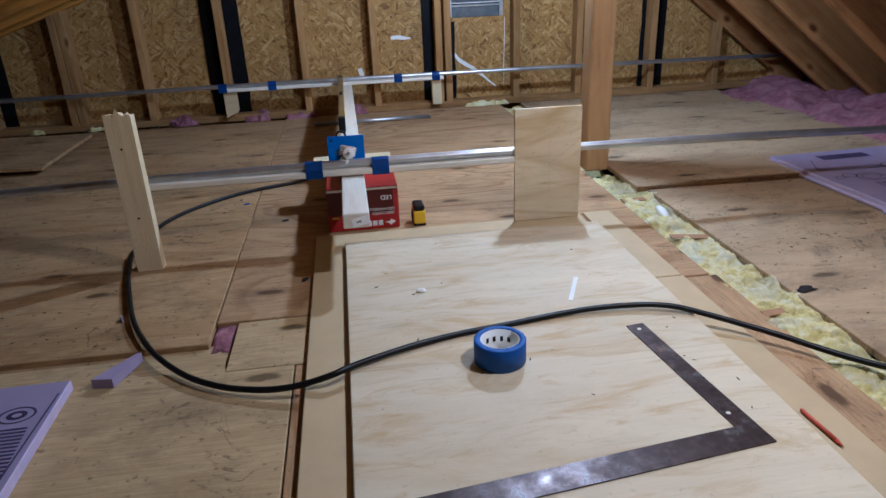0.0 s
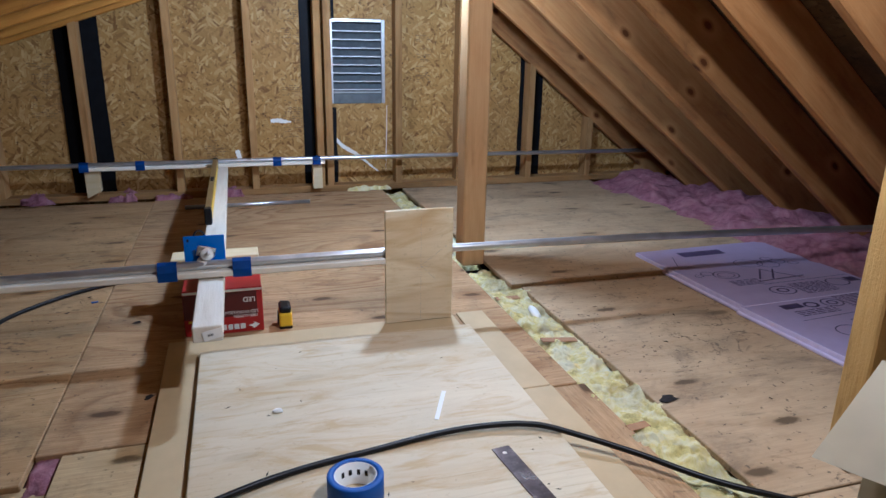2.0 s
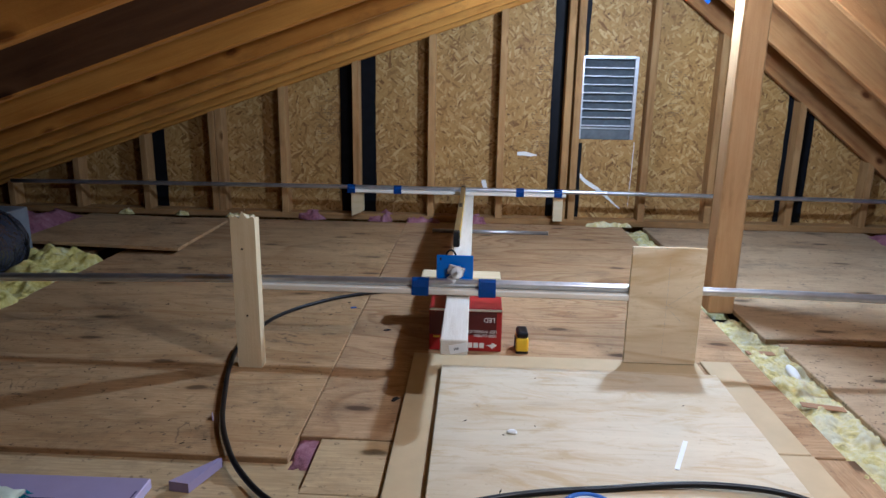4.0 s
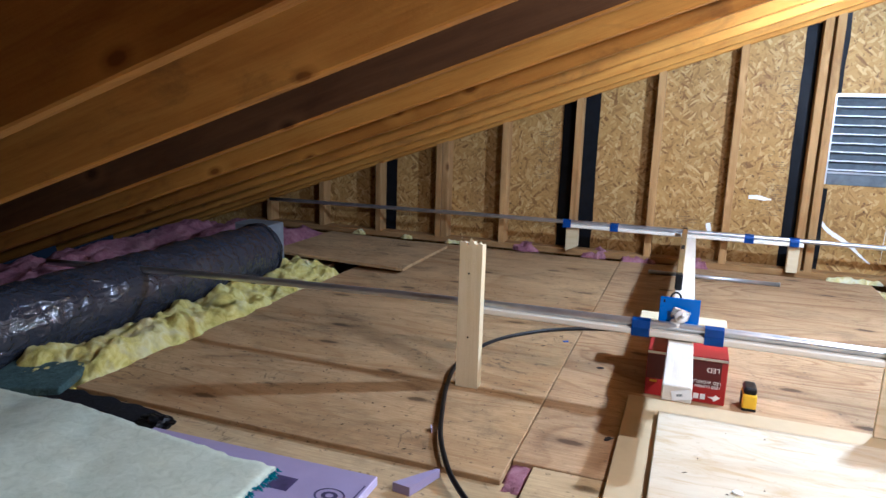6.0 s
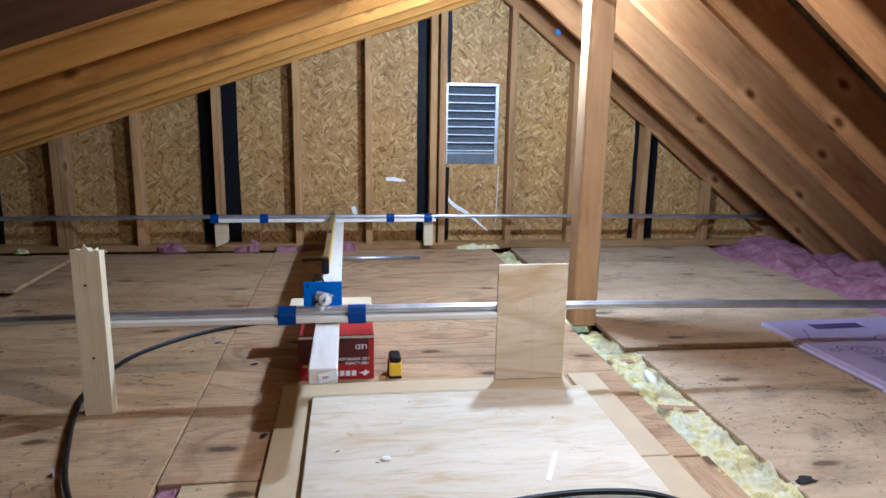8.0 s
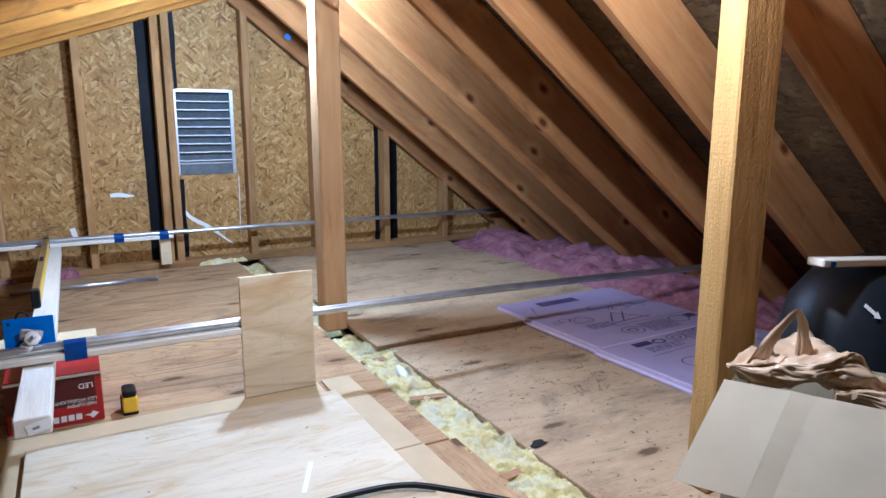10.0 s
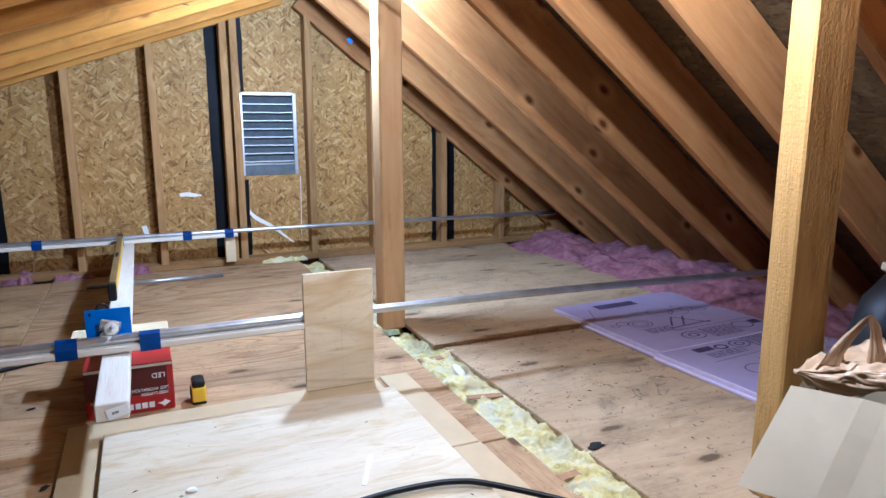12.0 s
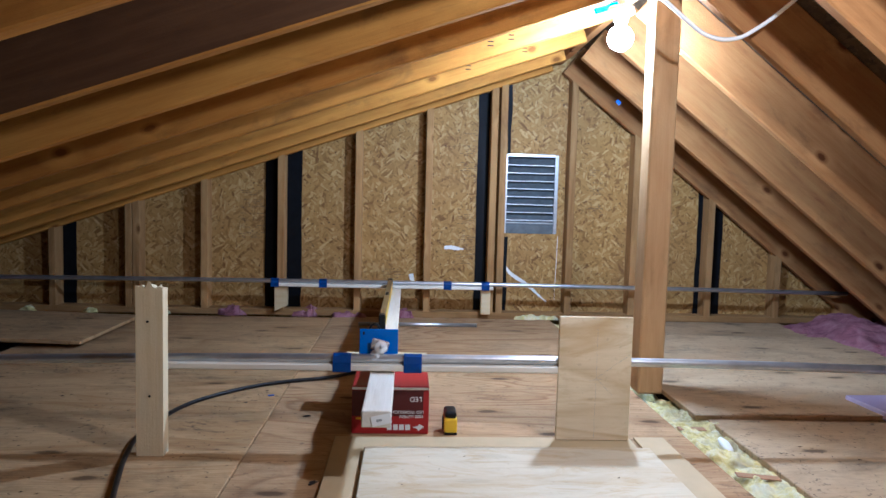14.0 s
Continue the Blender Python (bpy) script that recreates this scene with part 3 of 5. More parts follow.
M_OFFCUT = plywood("offcut_plywood", (0.68, 0.58, 0.39), (0.44, 0.29, 0.12), (0.58, 0.46, 0.26), stain=0.15, figure=1.0, freq=3.4, knots=0.8, fibre=0.08, patch=0.5)
M_KRAFT = plain("kraft_paper", (0.36, 0.20, 0.10), 0.7, vary=0.15, scale=40.0, bump=0.2)
M_BRONZE = plain("bronze_level_body", (0.30, 0.20, 0.08), 0.4, 0.5, vary=0.1)


def rusty():
    n = Net("rusted_steel_square")
    co = n.coords((1, 1, 1))
    a = n.noise(co, 22.0, 7, 0.7).outputs[0]
    b = n.noise(co, 140.0, 3, 0.6).outputs[0]
    col = n.ramp(a, ((0.30, (0.028, 0.018, 0.016)), (0.47, (0.060, 0.040, 0.036)), (0.58, (0.12, 0.095, 0.090)), (0.68, (0.38, 0.37, 0.37))))
    n.bump(b, 0.25, 0.001)
    return n.done(col, n.ramp(a, ((0.35, (0.50,) * 3), (0.66, (0.22,) * 3))), 0.7, 0.5)


def bagfilm():
    n = Net("tan_carrier_bag")
    co = n.coords((1, 1, 1))
    a = n.noise(co, 14.0, 2, 0.5, 0.8).outputs[0]
    n.bump(a, 0.25, 0.006)
    return n.done(n.ramp(a, ((0.3, (0.47, 0.335, 0.205)), (0.7, (0.60, 0.45, 0.30)))), 0.30, 0.0, 0.5)


def ductfilm():
    n = Net("black_duct_film")
    a = n.noise(n.coords((1, 1, 1)), 10.0, 4, 0.5, 1.2).outputs[0]
    b = n.noise(n.coords((1, 0.5, 1)), 34.0, 2, 0.5, 0.8).outputs[0]
    m = n.n("ShaderNodeMath", i0=a, i1=b)
    m.operation = "ADD"
    n.bump(m.outputs[0], 0.75, 0.014)
    return n.done((0.034, 0.036, 0.046), 0.17, 0.0, 0.9)


M_DUCT = ductfilm()
M_RUST = rusty()
M_BAG = bagfilm()


def glow(name, colour, strength):
    n = Net(name)
    n.set(n.bsdf, "Base_Color", (0.9, 0.9, 0.9, 1))
    n.set(n.bsdf, "Emission_Color", (*colour, 1))
    n.set(n.bsdf, "Emission_Strength", strength)
    return n.m


M_GLOW = glow("bulb_glow", (0.84, 0.94, 1.0), BULB_POWER)


def merge(*bms):
    """Joins bmeshes into the first."""
    first = bms[0]
    for other in bms[1:]:
        me = bpy.data.meshes.new("tmp")
        other.to_mesh(me)
        other.free()
        first.from_mesh(me)
        bpy.data.meshes.remove(me)
    return first


def moved(bm, m):
    bmesh.ops.transform(bm, matrix=m, verts=bm.verts)
    return bm


def cylinder(a, b, radius, sides=20):
    return tube([a, b], radius, sides)


def text_mesh(words, size):
    cu = bpy.data.curves.new("words", "FONT")
    cu.body, cu.size, cu.align_x, cu.align_y = words, size, "LEFT", "BOTTOM"
    cu.extrude = 0.0002
    ob = new("words", cu)
    me = bpy.data.meshes.new_from_object(ob.evaluated_get(bpy.context.evaluated_depsgraph_get()))
    bpy.data.objects.remove(ob)
    bpy.data.curves.remove(cu)
    return me


def lettering(name, words, size, m, material, parent):
    me = text_mesh(words, size)
    me.materials.clear()
    me.materials.append(material)
    ob = new(name, me)
    ob.matrix_basis = m
    ob.parent = parent
    return ob


# ---- posts, bulb, cord ----
roof_post = tagged(plank("roof_post", 1.46, 0.089, 0.089, pose(0.355, -1.412, 0.0, 0, -90, 0), M_POST, bevel=0.006), "square fir roof post standing on the plywood floor", "post")
near_post = tagged(plank("rough_post", 1.09, 0.060, 0.114, pose(0.710, -2.8635, 0.0, 0, -90, 0), M_ROUGH, bevel=0.004), "rough-sawn fir post beside a cardboard box", "post")

bulb = empty("light_bulb", BULB_AT, "glowing round light bulb in a white socket by the post", "light bulb")
bm = bmesh.new()
bmesh.ops.create_icosphere(bm, subdivisions=3, radius=0.045)
for f in bm.faces:
    f.smooth = True
part("globe", bm, M_GLOW, bulb)
part("neck", lathe([(0.0, 0.060), (0.020, 0.060), (0.021, 0.040), (0.018, 0.030)], 20), M_WHITE, bulb)
part("socket", lathe([(0.0, 0.110), (0.045, 0.107), (0.048, 0.087), (0.026, 0.075), (0.024, 0.055)], 24), M_WHITE, bulb, "white porcelain socket")

cord = smooth_line([(0.10, -1.72, 1.325), (0.17, -1.745, 1.300), (0.224, -1.75, 1.271), (0.265, -1.75, 1.240), (0.305, -1.75, 1.209), (0.350, -1.75, 1.178), (0.402, -1.75, 1.164), (0.450, -1.75, 1.168), (0.487, -1.75, 1.184), (0.555, -1.75, 1.230), (0.625, -1.76, 1.292)], 8)
tagged(part("power_cord", tube(cord, 0.0062, 10), M_WHITE), "white power cord drooping between the rafters", "cable")

# ---- gable vent ----
vent = empty("gable_vent", (VENT[0], 0.089, VENT[2]), "aluminium louvred gable vent set in the strand board", "vent", kind="structure")
vw, vh = VENT[1] - VENT[0], VENT[3] - VENT[2]
for x0, x1, z0, z1 in ((-0.012, 0.010, -0.010, vh + 0.006), (vw - 0.010, vw + 0.010, -0.010, vh + 0.006), (0.010, vw - 0.010, vh - 0.008, vh + 0.010), (0.010, vw - 0.010, 0.045, 0.055)):
    part("frame", cuboid(x0, x1, -0.008, 0.004, z0, z1, bevel=0.002), M_ALU, vent)
part("backing", cuboid(-0.03, vw + 0.03, 0.055, 0.058, -0.03, vh + 0.03), M_VENTDARK, vent)
part("sill_strip", cuboid(0.010, vw - 0.010, -0.002, 0.003, -0.012, 0.044, bevel=0.002), M_VENTDARK, vent)
for k in range(8):
    z = 0.062 + k * (vh - 0.075) / 8
    bm = bmesh.new()
    steps = 18
    prof = ((0.030, 0.046), (0.000, 0.003), (-0.005, 0.0), (-0.0055, 0.0052), (-0.001, 0.0062))
    rows = []
    for i in range(steps + 1):
        x = 0.010 + (vw - 0.020) * i / steps
        wob = 0.0022 * noise.noise(Vector((x * 30, k * 3.7, 0)))
        rows.append([bm.verts.new((x, y, z + h + (wob if y < 0 else 0))) for y, h in prof])
    for a, b in zip(rows, rows[1:]):
        for j in range(len(prof) - 1):
            f = bm.faces.new((a[j], b[j], b[j + 1], a[j + 1]))
            f.material_index = 0 if j == 0 else 1
    part("louvre", bm, [M_VENTDARK, M_LIT_LIP], vent)

# paint and caulk smears on the strand board
def smear(points, width, name="caulk_smear"):
    bm = bmesh.new()
    left, right = [], []
    pts = smooth_line([(x, 0, z) for x, z in points], 6)
    for i, p in enumerate(pts):
        d = pts[min(i + 1, len(pts) - 1)] - pts[max(i - 1, 0)]
        side = Vector((-d.z, 0, d.x)).normalized()
        u = i / (len(pts) - 1)
        w = width * (0.35 + 0.65 * math.sin(math.pi * min(1, u + 0.15)) ** 0.5 if u < 0.85 else 0.35) * (1 + 0.5 * noise.noise(Vector((i * 0.9, width * 50, 3))))
        left.append(bm.verts.new((p.x + side.x * w, 0.086, p.z + side.z * w)))
        right.append(bm.verts.new((p.x - side.x * w, 0.086, p.z - side.z * w)))
    for i in range(len(pts) - 1):
        bm.faces.new((left[i], left[i + 1], right[i + 1], right[i]))
    return part(name, bm, M_PAPER, wall_north, "smear of white caulk")


smear([(-0.30, 0.390), (-0.26, 0.392), (-0.225, 0.386), (-0.19, 0.384)], 0.011)
smear([(0.055, 0.285), (0.085, 0.250), (0.12, 0.225), (0.17, 0.195), (0.21, 0.165), (0.26, 0.120), (0.30, 0.088)], 0.010)
smear([(-0.487, 0.235), (-0.480, 0.205), (-0.470, 0.165)], 0.013)
smear([(0.352, 0.47), (0.350, 0.33), (0.346, 0.20), (0.344, 0.10)], 0.0016)

# rows of print on the strand board, too small to read
rng = random.Random(21)
for x0, x1, z0, z1 in ((-1.46, -1.33, 0.42, 0.74), (-0.235, -0.135, 0.30, 0.62), (-0.225, -0.135, 0.80, 1.06), (0.52, 0.60, 0.60, 0.86), (-0.66, -0.56, 0.18, 0.30)):
    bm = bmesh.new()
    z = z0
    while z < z1:
        x = x0 + rng.uniform(0, 0.02)
        while x < x1:
            w = rng.uniform(0.006, 0.022)
            if rng.random() < 0.6:
                bm.faces.new([bm.verts.new(v) for v in ((x, 0.0885, z), (x + w, 0.0885, z), (x + w, 0.0885, z + 0.0028), (x, 0.0885, z + 0.0028))])
            x += w + 0.005
        z += rng.choice((0.009, 0.009, 0.012, 0.030))
    part("printed_rows", bm, M_STAMP, wall_north, "faded grey rows of print")

# pink and yellow wool at the foot of the wall
for k, (x0, x1, h) in enumerate(((-1.54, -1.39, 0.045), (-1.14, -0.99, 0.042), (-0.92, -0.74, 0.030), (-0.63, -0.46, 0.042))):
    tagged(part("pink_insulation", lumpy(x0, x1, -0.035, 0.060, 0.0, h * 1.0, 34, 16, 5 + k, 1.2, edge=0.35, freq=24), M_PWOOL), "tuft of pink glass wool at the foot of the wall", "insulation", "wall tufts")
for k, (x0, x1) in enumerate(((-1.98, -1.80), (0.10, 0.34), (-2.62, -2.52), (-2.28, -2.20))):
    tagged(part("yellow_insulation", lumpy(x0, x1, -0.02, 0.075, 0.0, 0.026, 28, 14, 15 + k, 1.2, edge=0.35, freq=24), M_DWOOL), "scrap of yellow glass wool at the foot of the wall", "insulation", "wall tufts")

# ---- conduits and their rails ----
def droop(x):
    return -0.010 * (x + 0.35) ** 2


near_pipe = tagged(part("conduit_pipe", tube([(x, -1.925, 0.2305 + droop(x)) for x in [-2.95 + 0.15 * k for k in range(33)]], 0.0125, 18), M_PIPE), "galvanised conduit pipe lying on wooden strips", "pipe")
far_pipe = tagged(part("conduit_pipe", tube([(x, -0.058, 0.2005 - 0.002 * (x + 0.6) ** 2) for x in [-3.2 + 0.2 * k for k in range(27)]], 0.0115, 16), M_PIPE), "galvanised conduit pipe along the gable wall", "pipe")
tagged(part("loose_tube", merge(tube([(-0.755, -0.275, 0.0105), (-0.147, -0.268, 0.0105)], 0.010, 16), tube([(-0.1475, -0.268, 0.0105), (-0.140, -0.268, 0.0105)], 0.0115, 16)), M_PIPE), "short conduit tube lying loose on the floor", "pipe")

ZB0, ZB1 = 0.199, 0.1695       # top of the long beam at its near and far end
beam = tagged(plank("long_beam", 2.26, 0.066, 0.038, span((-0.574, -2.285, ZB0 - 0.019), (-0.574, -0.030, ZB1 - 0.019)), M_PALE, bevel=0.0025), "pale planed wooden beam carrying both conduit rails", "beam")
bm = cuboid(-0.004, 0.040, -0.0006, 0, -0.002, 0.021)
sticker = tagged(part("price_sticker", bm, M_PAPER, m=pose(-0.578, -2.2860, 0.166, 0, -13, 0)), "white barcode sticker on the beam's sawn end", "sticker")
for k in range(6):
    part("barcode_bar", cuboid(0.007 + k * 0.0022, 0.007 + k * 0.0022 + (0.0012 if k % 3 else 0.0017), -0.0012, -0.0008, 0.007, 0.0125), M_DUCTBOX, sticker)

strip_a = tagged(plank("wooden_strip", 1.062, 0.036, 0.0185, pose(-1.150, -1.932, 0.2085), M_PALE), "pale wooden strip under the conduit", "wooden strip", "rail strips")
strip_b = tagged(plank("wooden_strip", 1.215, 0.036, 0.0185, pose(-1.245, -0.055, 0.179), M_PALE), "pale wooden strip under the far conduit", "wooden strip", "rail strips")
for x, hw, cut in ((-1.198, 0.034, 0.030), (-0.069, 0.026, 0.0)):
    bm = cuboid(x - hw, x + hw, -0.048, -0.004, 0.030, 0.168, bevel=0.002)
    for v in bm.verts:
        if v.co.z < 0.05 and v.co.x > x:
            v.co.z += cut
    tagged(part("support_block", bm, M_WHITEWOOD), "pale wooden block fixed to a stud under the strip", "wooden block", "support blocks")
for x in (-0.683, -0.492):
    bm = bmesh.new()
    prof = [(-1.951, 0.197), (-1.9515, 0.222), (-1.944, 0.240), (-1.930, 0.2455), (-1.912, 0.241), (-1.906, 0.222)]
    a = [bm.verts.new((x - 0.024, y, z)) for y, z in prof]
    b = [bm.verts.new((x + 0.024 + 0.001, y, z)) for y, z in prof]
    for j in range(len(prof) - 1):
        bm.faces.new((a[j], b[j], b[j + 1], a[j + 1]))
    bmesh.ops.solidify(bm, geom=bm.faces[:], thickness=0.0006)
    tagged(part("tape_band", bm, M_BLUETAPE), "band of blue painter's tape round conduit and strip", "tape", "tape bands")
for x in (-1.226, -0.966, -0.285, -0.075):
    bm = bmesh.new()
    prof = [(-0.0745, 0.168), (-0.075, 0.194), (-0.070, 0.209), (-0.058, 0.2145), (-0.045, 0.208), (-0.040, 0.190)]
    a = [bm.verts.new((x - 0.022, y, z)) for y, z in prof]
    b = [bm.verts.new((x + 0.022, y, z)) for y, z in prof]
    for j in range(len(prof) - 1):
        bm.faces.new((a[j], b[j], b[j + 1], a[j + 1]))
    bmesh.ops.solidify(bm, geom=bm.faces[:], thickness=0.0006)
    tagged(part("tape_band", bm, M_BLUETAPE), "band of blue painter's tape round conduit and strip", "tape", "tape bands")

# broken-off stud that holds one end of the strip
def broken_stud():
    bm = bmesh.new()
    w, d, h = 0.067, 0.036, 0.431
    nx = 14
    front, back = [], []
    for i in range(nx + 1):
        u = i / nx
        x = -w / 2 + w * u
        groove = 0.0002 * math.exp(-((u - 0.72) / 0.06) ** 2) + 0.00015 * math.exp(-((u - 0.38) / 0.05) ** 2)
        jag = h + 0.010 * noise.noise(Vector((i * 1.7, 2.2, 0))) + 0.030 * math.exp(-((u - 0.53) / 0.045) ** 2) + (0.006 if i % 3 == 0 else 0)
        jagb = h - 0.004 + 0.012 * noise.noise(Vector((i * 1.3, 9.2, 0)))
        front.append((bm.verts.new((x, -d / 2 + groove, 0)), bm.verts.new((x, -d / 2 + groove, jag))))
        back.append((bm.verts.new((x, d / 2, 0)), bm.verts.new((x, d / 2, jagb))))
    for i in range(nx):
        bm.faces.new((front[i][0], front[i + 1][0], front[i + 1][1], front[i][1]))
        bm.faces.new((back[i + 1][0], back[i][0], back[i][1], back[i + 1][1]))
        bm.faces.new((front[i][1], front[i + 1][1], back[i + 1][1], back[i][1]))
        bm.faces.new((front[i + 1][0], front[i][0], back[i][0], back[i + 1][0]))
    bm.faces.new((front[0][0], front[0][1], back[0][1], back[0][0]))
    bm.faces.new((front[-1][1], front[-1][0], back[-1][0], back[-1][1]))
    # length along local x, for the grain
    bmesh.ops.rotate(bm, verts=bm.verts, matrix=Matrix.Rotation(radians(90), 3, "Y"))
    bmesh.ops.recalc_face_normals(bm, faces=bm.faces)
    return bm


stud_stub = tagged(part("broken_stud", broken_stud(), M_WHITEWOOD, m=pose(-1.153, -2.030, 0.0, 0, -90, 0)), "upright pale pine stud with a splintered broken top", "stud")
for x, z in ((-1.172, 0.345), (-1.168, 0.155)):
    part("nail_head", moved(lathe([(0.0, 0.001), (0.003, 0.001), (0.003, 0.0)], 10), Matrix.Translation((0, 0, 0))), M_INK, stud_stub, "", stud_stub.matrix_basis.inverted() @ pose(x + 0.015, -2.0485, z, 90, 0, 0))

ply_piece = tagged(part("plywood_offcut", cuboid(-0.1015, 0.1015, -0.172, 0.172, -0.006, 0.006, bevel=0.001), M_OFFCUT, m=Matrix.Translation((0.0090, -1.9455, 0.1865)) @ pose(0, 0, 0, 90, 0, 0)), "rectangle of pale plywood standing on edge", "plywood")

# pencil lines on the offcut
for x0, z0, x1, z1 in ((0.004, -0.165, 0.004, 0.150), (-0.014, -0.004, 0.024, 0.000), (0.004, 0.002, 0.095, 0.068), (0.004, 0.002, 0.050, -0.045)):
    a, b = Vector((x0, z0, 0)), Vector((x1, z1, 0))
    d = (b - a).normalized()
    s = Vector((-d.y, d.x, 0)) * 0.0002
    bm = bmesh.new()
    bm.faces.new([bm.verts.new(p + Vector((0, 0, 0.0064))) for p in (a - s, b - s, b + s, a + s)])
    part("pencil_line", bm, M_DUCTBOX, ply_piece)

# ---- work light carton under the beam ----
CX0, CX1, CY0, CY1, CH = -0.660, -0.442, -1.875, -1.545, 0.138
carton = empty("carton", ((CX0 + CX1) / 2, CY0, 0), "red printed work light carton lying upside down under the beam", "box")
CM = Matrix.Translation((-(CX0 + CX1) / 2, -CY0, 0))
part("body", moved(cuboid(CX0, CX1, CY0, CY1, 0.0, CH, bevel=0.0025), CM), M_RED, carton)
part("dark_picture", moved(cuboid(CX0 + 0.001, CX1 - 0.016, CY0 - 0.0008, CY0 - 0.0002, 0.052, CH - 0.012), CM), M_REDDARK, carton, "dark photo print on the carton")
part("lid_band", moved(cuboid(CX0 + 0.001, CX1 - 0.001, CY0 - 0.0008, CY0 - 0.0002, CH - 0.010, CH - 0.003), CM), M_PAPER, carton, "pale stripe along the carton's edge")
part("label_bar", moved(cuboid(CX0 + 0.012, CX0 + 0.032, CY0 - 0.0012, CY0 - 0.0004, 0.042, 0.048), CM), M_YELLOW, carton)


def upside(x, z):
    return CM @ Matrix.Translation((x, CY0 - 0.0012, z)) @ pose(0, 0, 0, 90, 0, 0) @ pose(0, 0, 0, 0, 0, 180)


lettering("lettering", "LED", 0.020, upside(CX1 - 0.020, 0.112), M_PAPER, carton)
lettering("lettering", "1000 LUMEN", 0.0125, upside(CX1 - 0.014, 0.058), M_PAPER, carton)
lettering("lettering", "LED WORKLIGHT", 0.0125, upside(CX1 - 0.014, 0.071), M_PAPER, carton)
# plain marks in place of the maker's name
for k, (w, h) in enumerate(((0.014, 0.016), (0.014, 0.016), (0.013, 0.016), (0.013, 0.016))):
    x = CX1 - 0.052 - k * 0.0175
    part("logo_mark", moved(cuboid(x - w, x, CY0 - 0.0012, CY0 - 0.0004, 0.012, 0.012 + h), CM), M_PAPER, carton)
bm = bmesh.new()
vs = [bm.verts.new(v) for v in ((CX1 - 0.012, CY0 - 0.001, 0.022), (CX1 - 0.026, CY0 - 0.001, 0.030), (CX1 - 0.030, CY0 - 0.001, 0.024), (CX1 - 0.046, CY0 - 0.001, 0.021), (CX1 - 0.034, CY0 - 0.001, 0.017), (CX1 - 0.028, CY0 - 0.001, 0.010))]
bm.faces.new(vs)
part("logo_mark", moved(bm, CM), M_PAPER, carton)
tagged(plank("spacer_board", 0.265, 0.085, 0.021, pose(-0.705, -1.590, CH + 0.0115), M_WHITEWOOD), "short pale board lying across the carton", "board")

# ---- blue trolley plate with its wheel ----
trolley = empty("trolley_plate", (-0.586, -1.905, 0.243), "blue enamelled steel plate with a small grooved wheel", "bracket")
part("plate", cuboid(-0.053, 0.053, 0.0, 0.003, -0.010, 0.064, bevel=0.0012), M_BLUEPAINT, trolley)
part("keyhole", cuboid(-0.044, -0.039, -0.0006, -0.0002, 0.048, 0.056, bevel=0.0), M_INK, trolley)
part("wheel", moved(lathe([(0.0, -0.007), (0.017, -0.007), (0.017, -0.004), (0.012, 0.0), (0.017, 0.004), (0.017, 0.007), (0.0, 0.007)], 24), Matrix.Translation((0.006, -0.020, 0.016)) @ pose(0, 0, 0, 68, 18, 0)), M_WHITE, trolley, "white grooved wheel")
part("bolt", moved(lathe([(0.0, 0.012), (0.006, 0.012), (0.006, 0.0), (0.0, 0.0)], 6), Matrix.Translation((0.008, -0.028, 0.020)) @ pose(0, 0, 0, 68, 18, 0)), M_STEEL, trolley, "steel bolt head")
part("bracket", moved(cuboid(-0.024, 0.024, -0.002, 0.002, -0.018, 0.017, bevel=0.003), Matrix.Translation((0.004, -0.013, 0.022)) @ pose(0, 0, 0, 20, 14, 0)), M_STEEL, trolley, "bent steel wheel bracket")
part("wheel", moved(lathe([(0.0, -0.006), (0.014, -0.006), (0.014, -0.003), (0.010, 0.0), (0.014, 0.003), (0.014, 0.006), (0.0, 0.006)], 24), Matrix.Translation((-0.007, -0.021, -0.004)) @ pose(0, 0, 0, 58, -24, 0)), M_WHITE, trolley, "white grooved wheel")
part("loop", tube([(-0.012 + 0.014 * math.cos(math.pi * k / 12), 0.012, 0.056 + 0.020 * math.sin(math.pi * k / 12)) for k in range(13)], 0.0028, 8), M_BLACK, trolley, "black cord loop behind the plate")
part("clip", merge(cuboid(-0.012, -0.004, -0.016, -0.001, -0.012, 0.010, bevel=0.001), cuboid(0.012, 0.018, -0.016, -0.001, -0.012, 0.010, bevel=0.001)), M_BLUEPAINT, trolley)

# ---- spirit level on the beam ----
lm = span((-0.598, -1.335, 0.188), (-0.598, -0.12, 0.172)) @ pose(0, 0, 0, 0, 0, 0)
level = empty("spirit_level", (0, 0, 0), "long bronze and yellow spirit level lying on the beam", "spirit level")
level.matrix_basis = lm
part("body", cuboid(0.045, 1.175, -0.011, 0.011, 0.001, 0.056, bevel=0.002), M_BRONZE, level)
part("end_cap", cuboid(0.0, 0.045, -0.0125, 0.0125, 0.0, 0.058, bevel=0.004), M_BLACK, level, "black rubber end cap")
part("end_cap", cuboid(1.175, 1.22, -0.0125, 0.0125, 0.0, 0.058, bevel=0.004), M_BLACK, level, "black rubber end cap")
for y in (-0.0116, 0.0116):
    part("yellow_stripe", cuboid(0.06, 1.16, y - 0.0004, y + 0.0004, 0.008, 0.048), M_YELLOW, level)
part("vial_window", cuboid(0.56, 0.66, -0.007, 0.007, 0.054, 0.0568, bevel=0.001), M_INK, level)

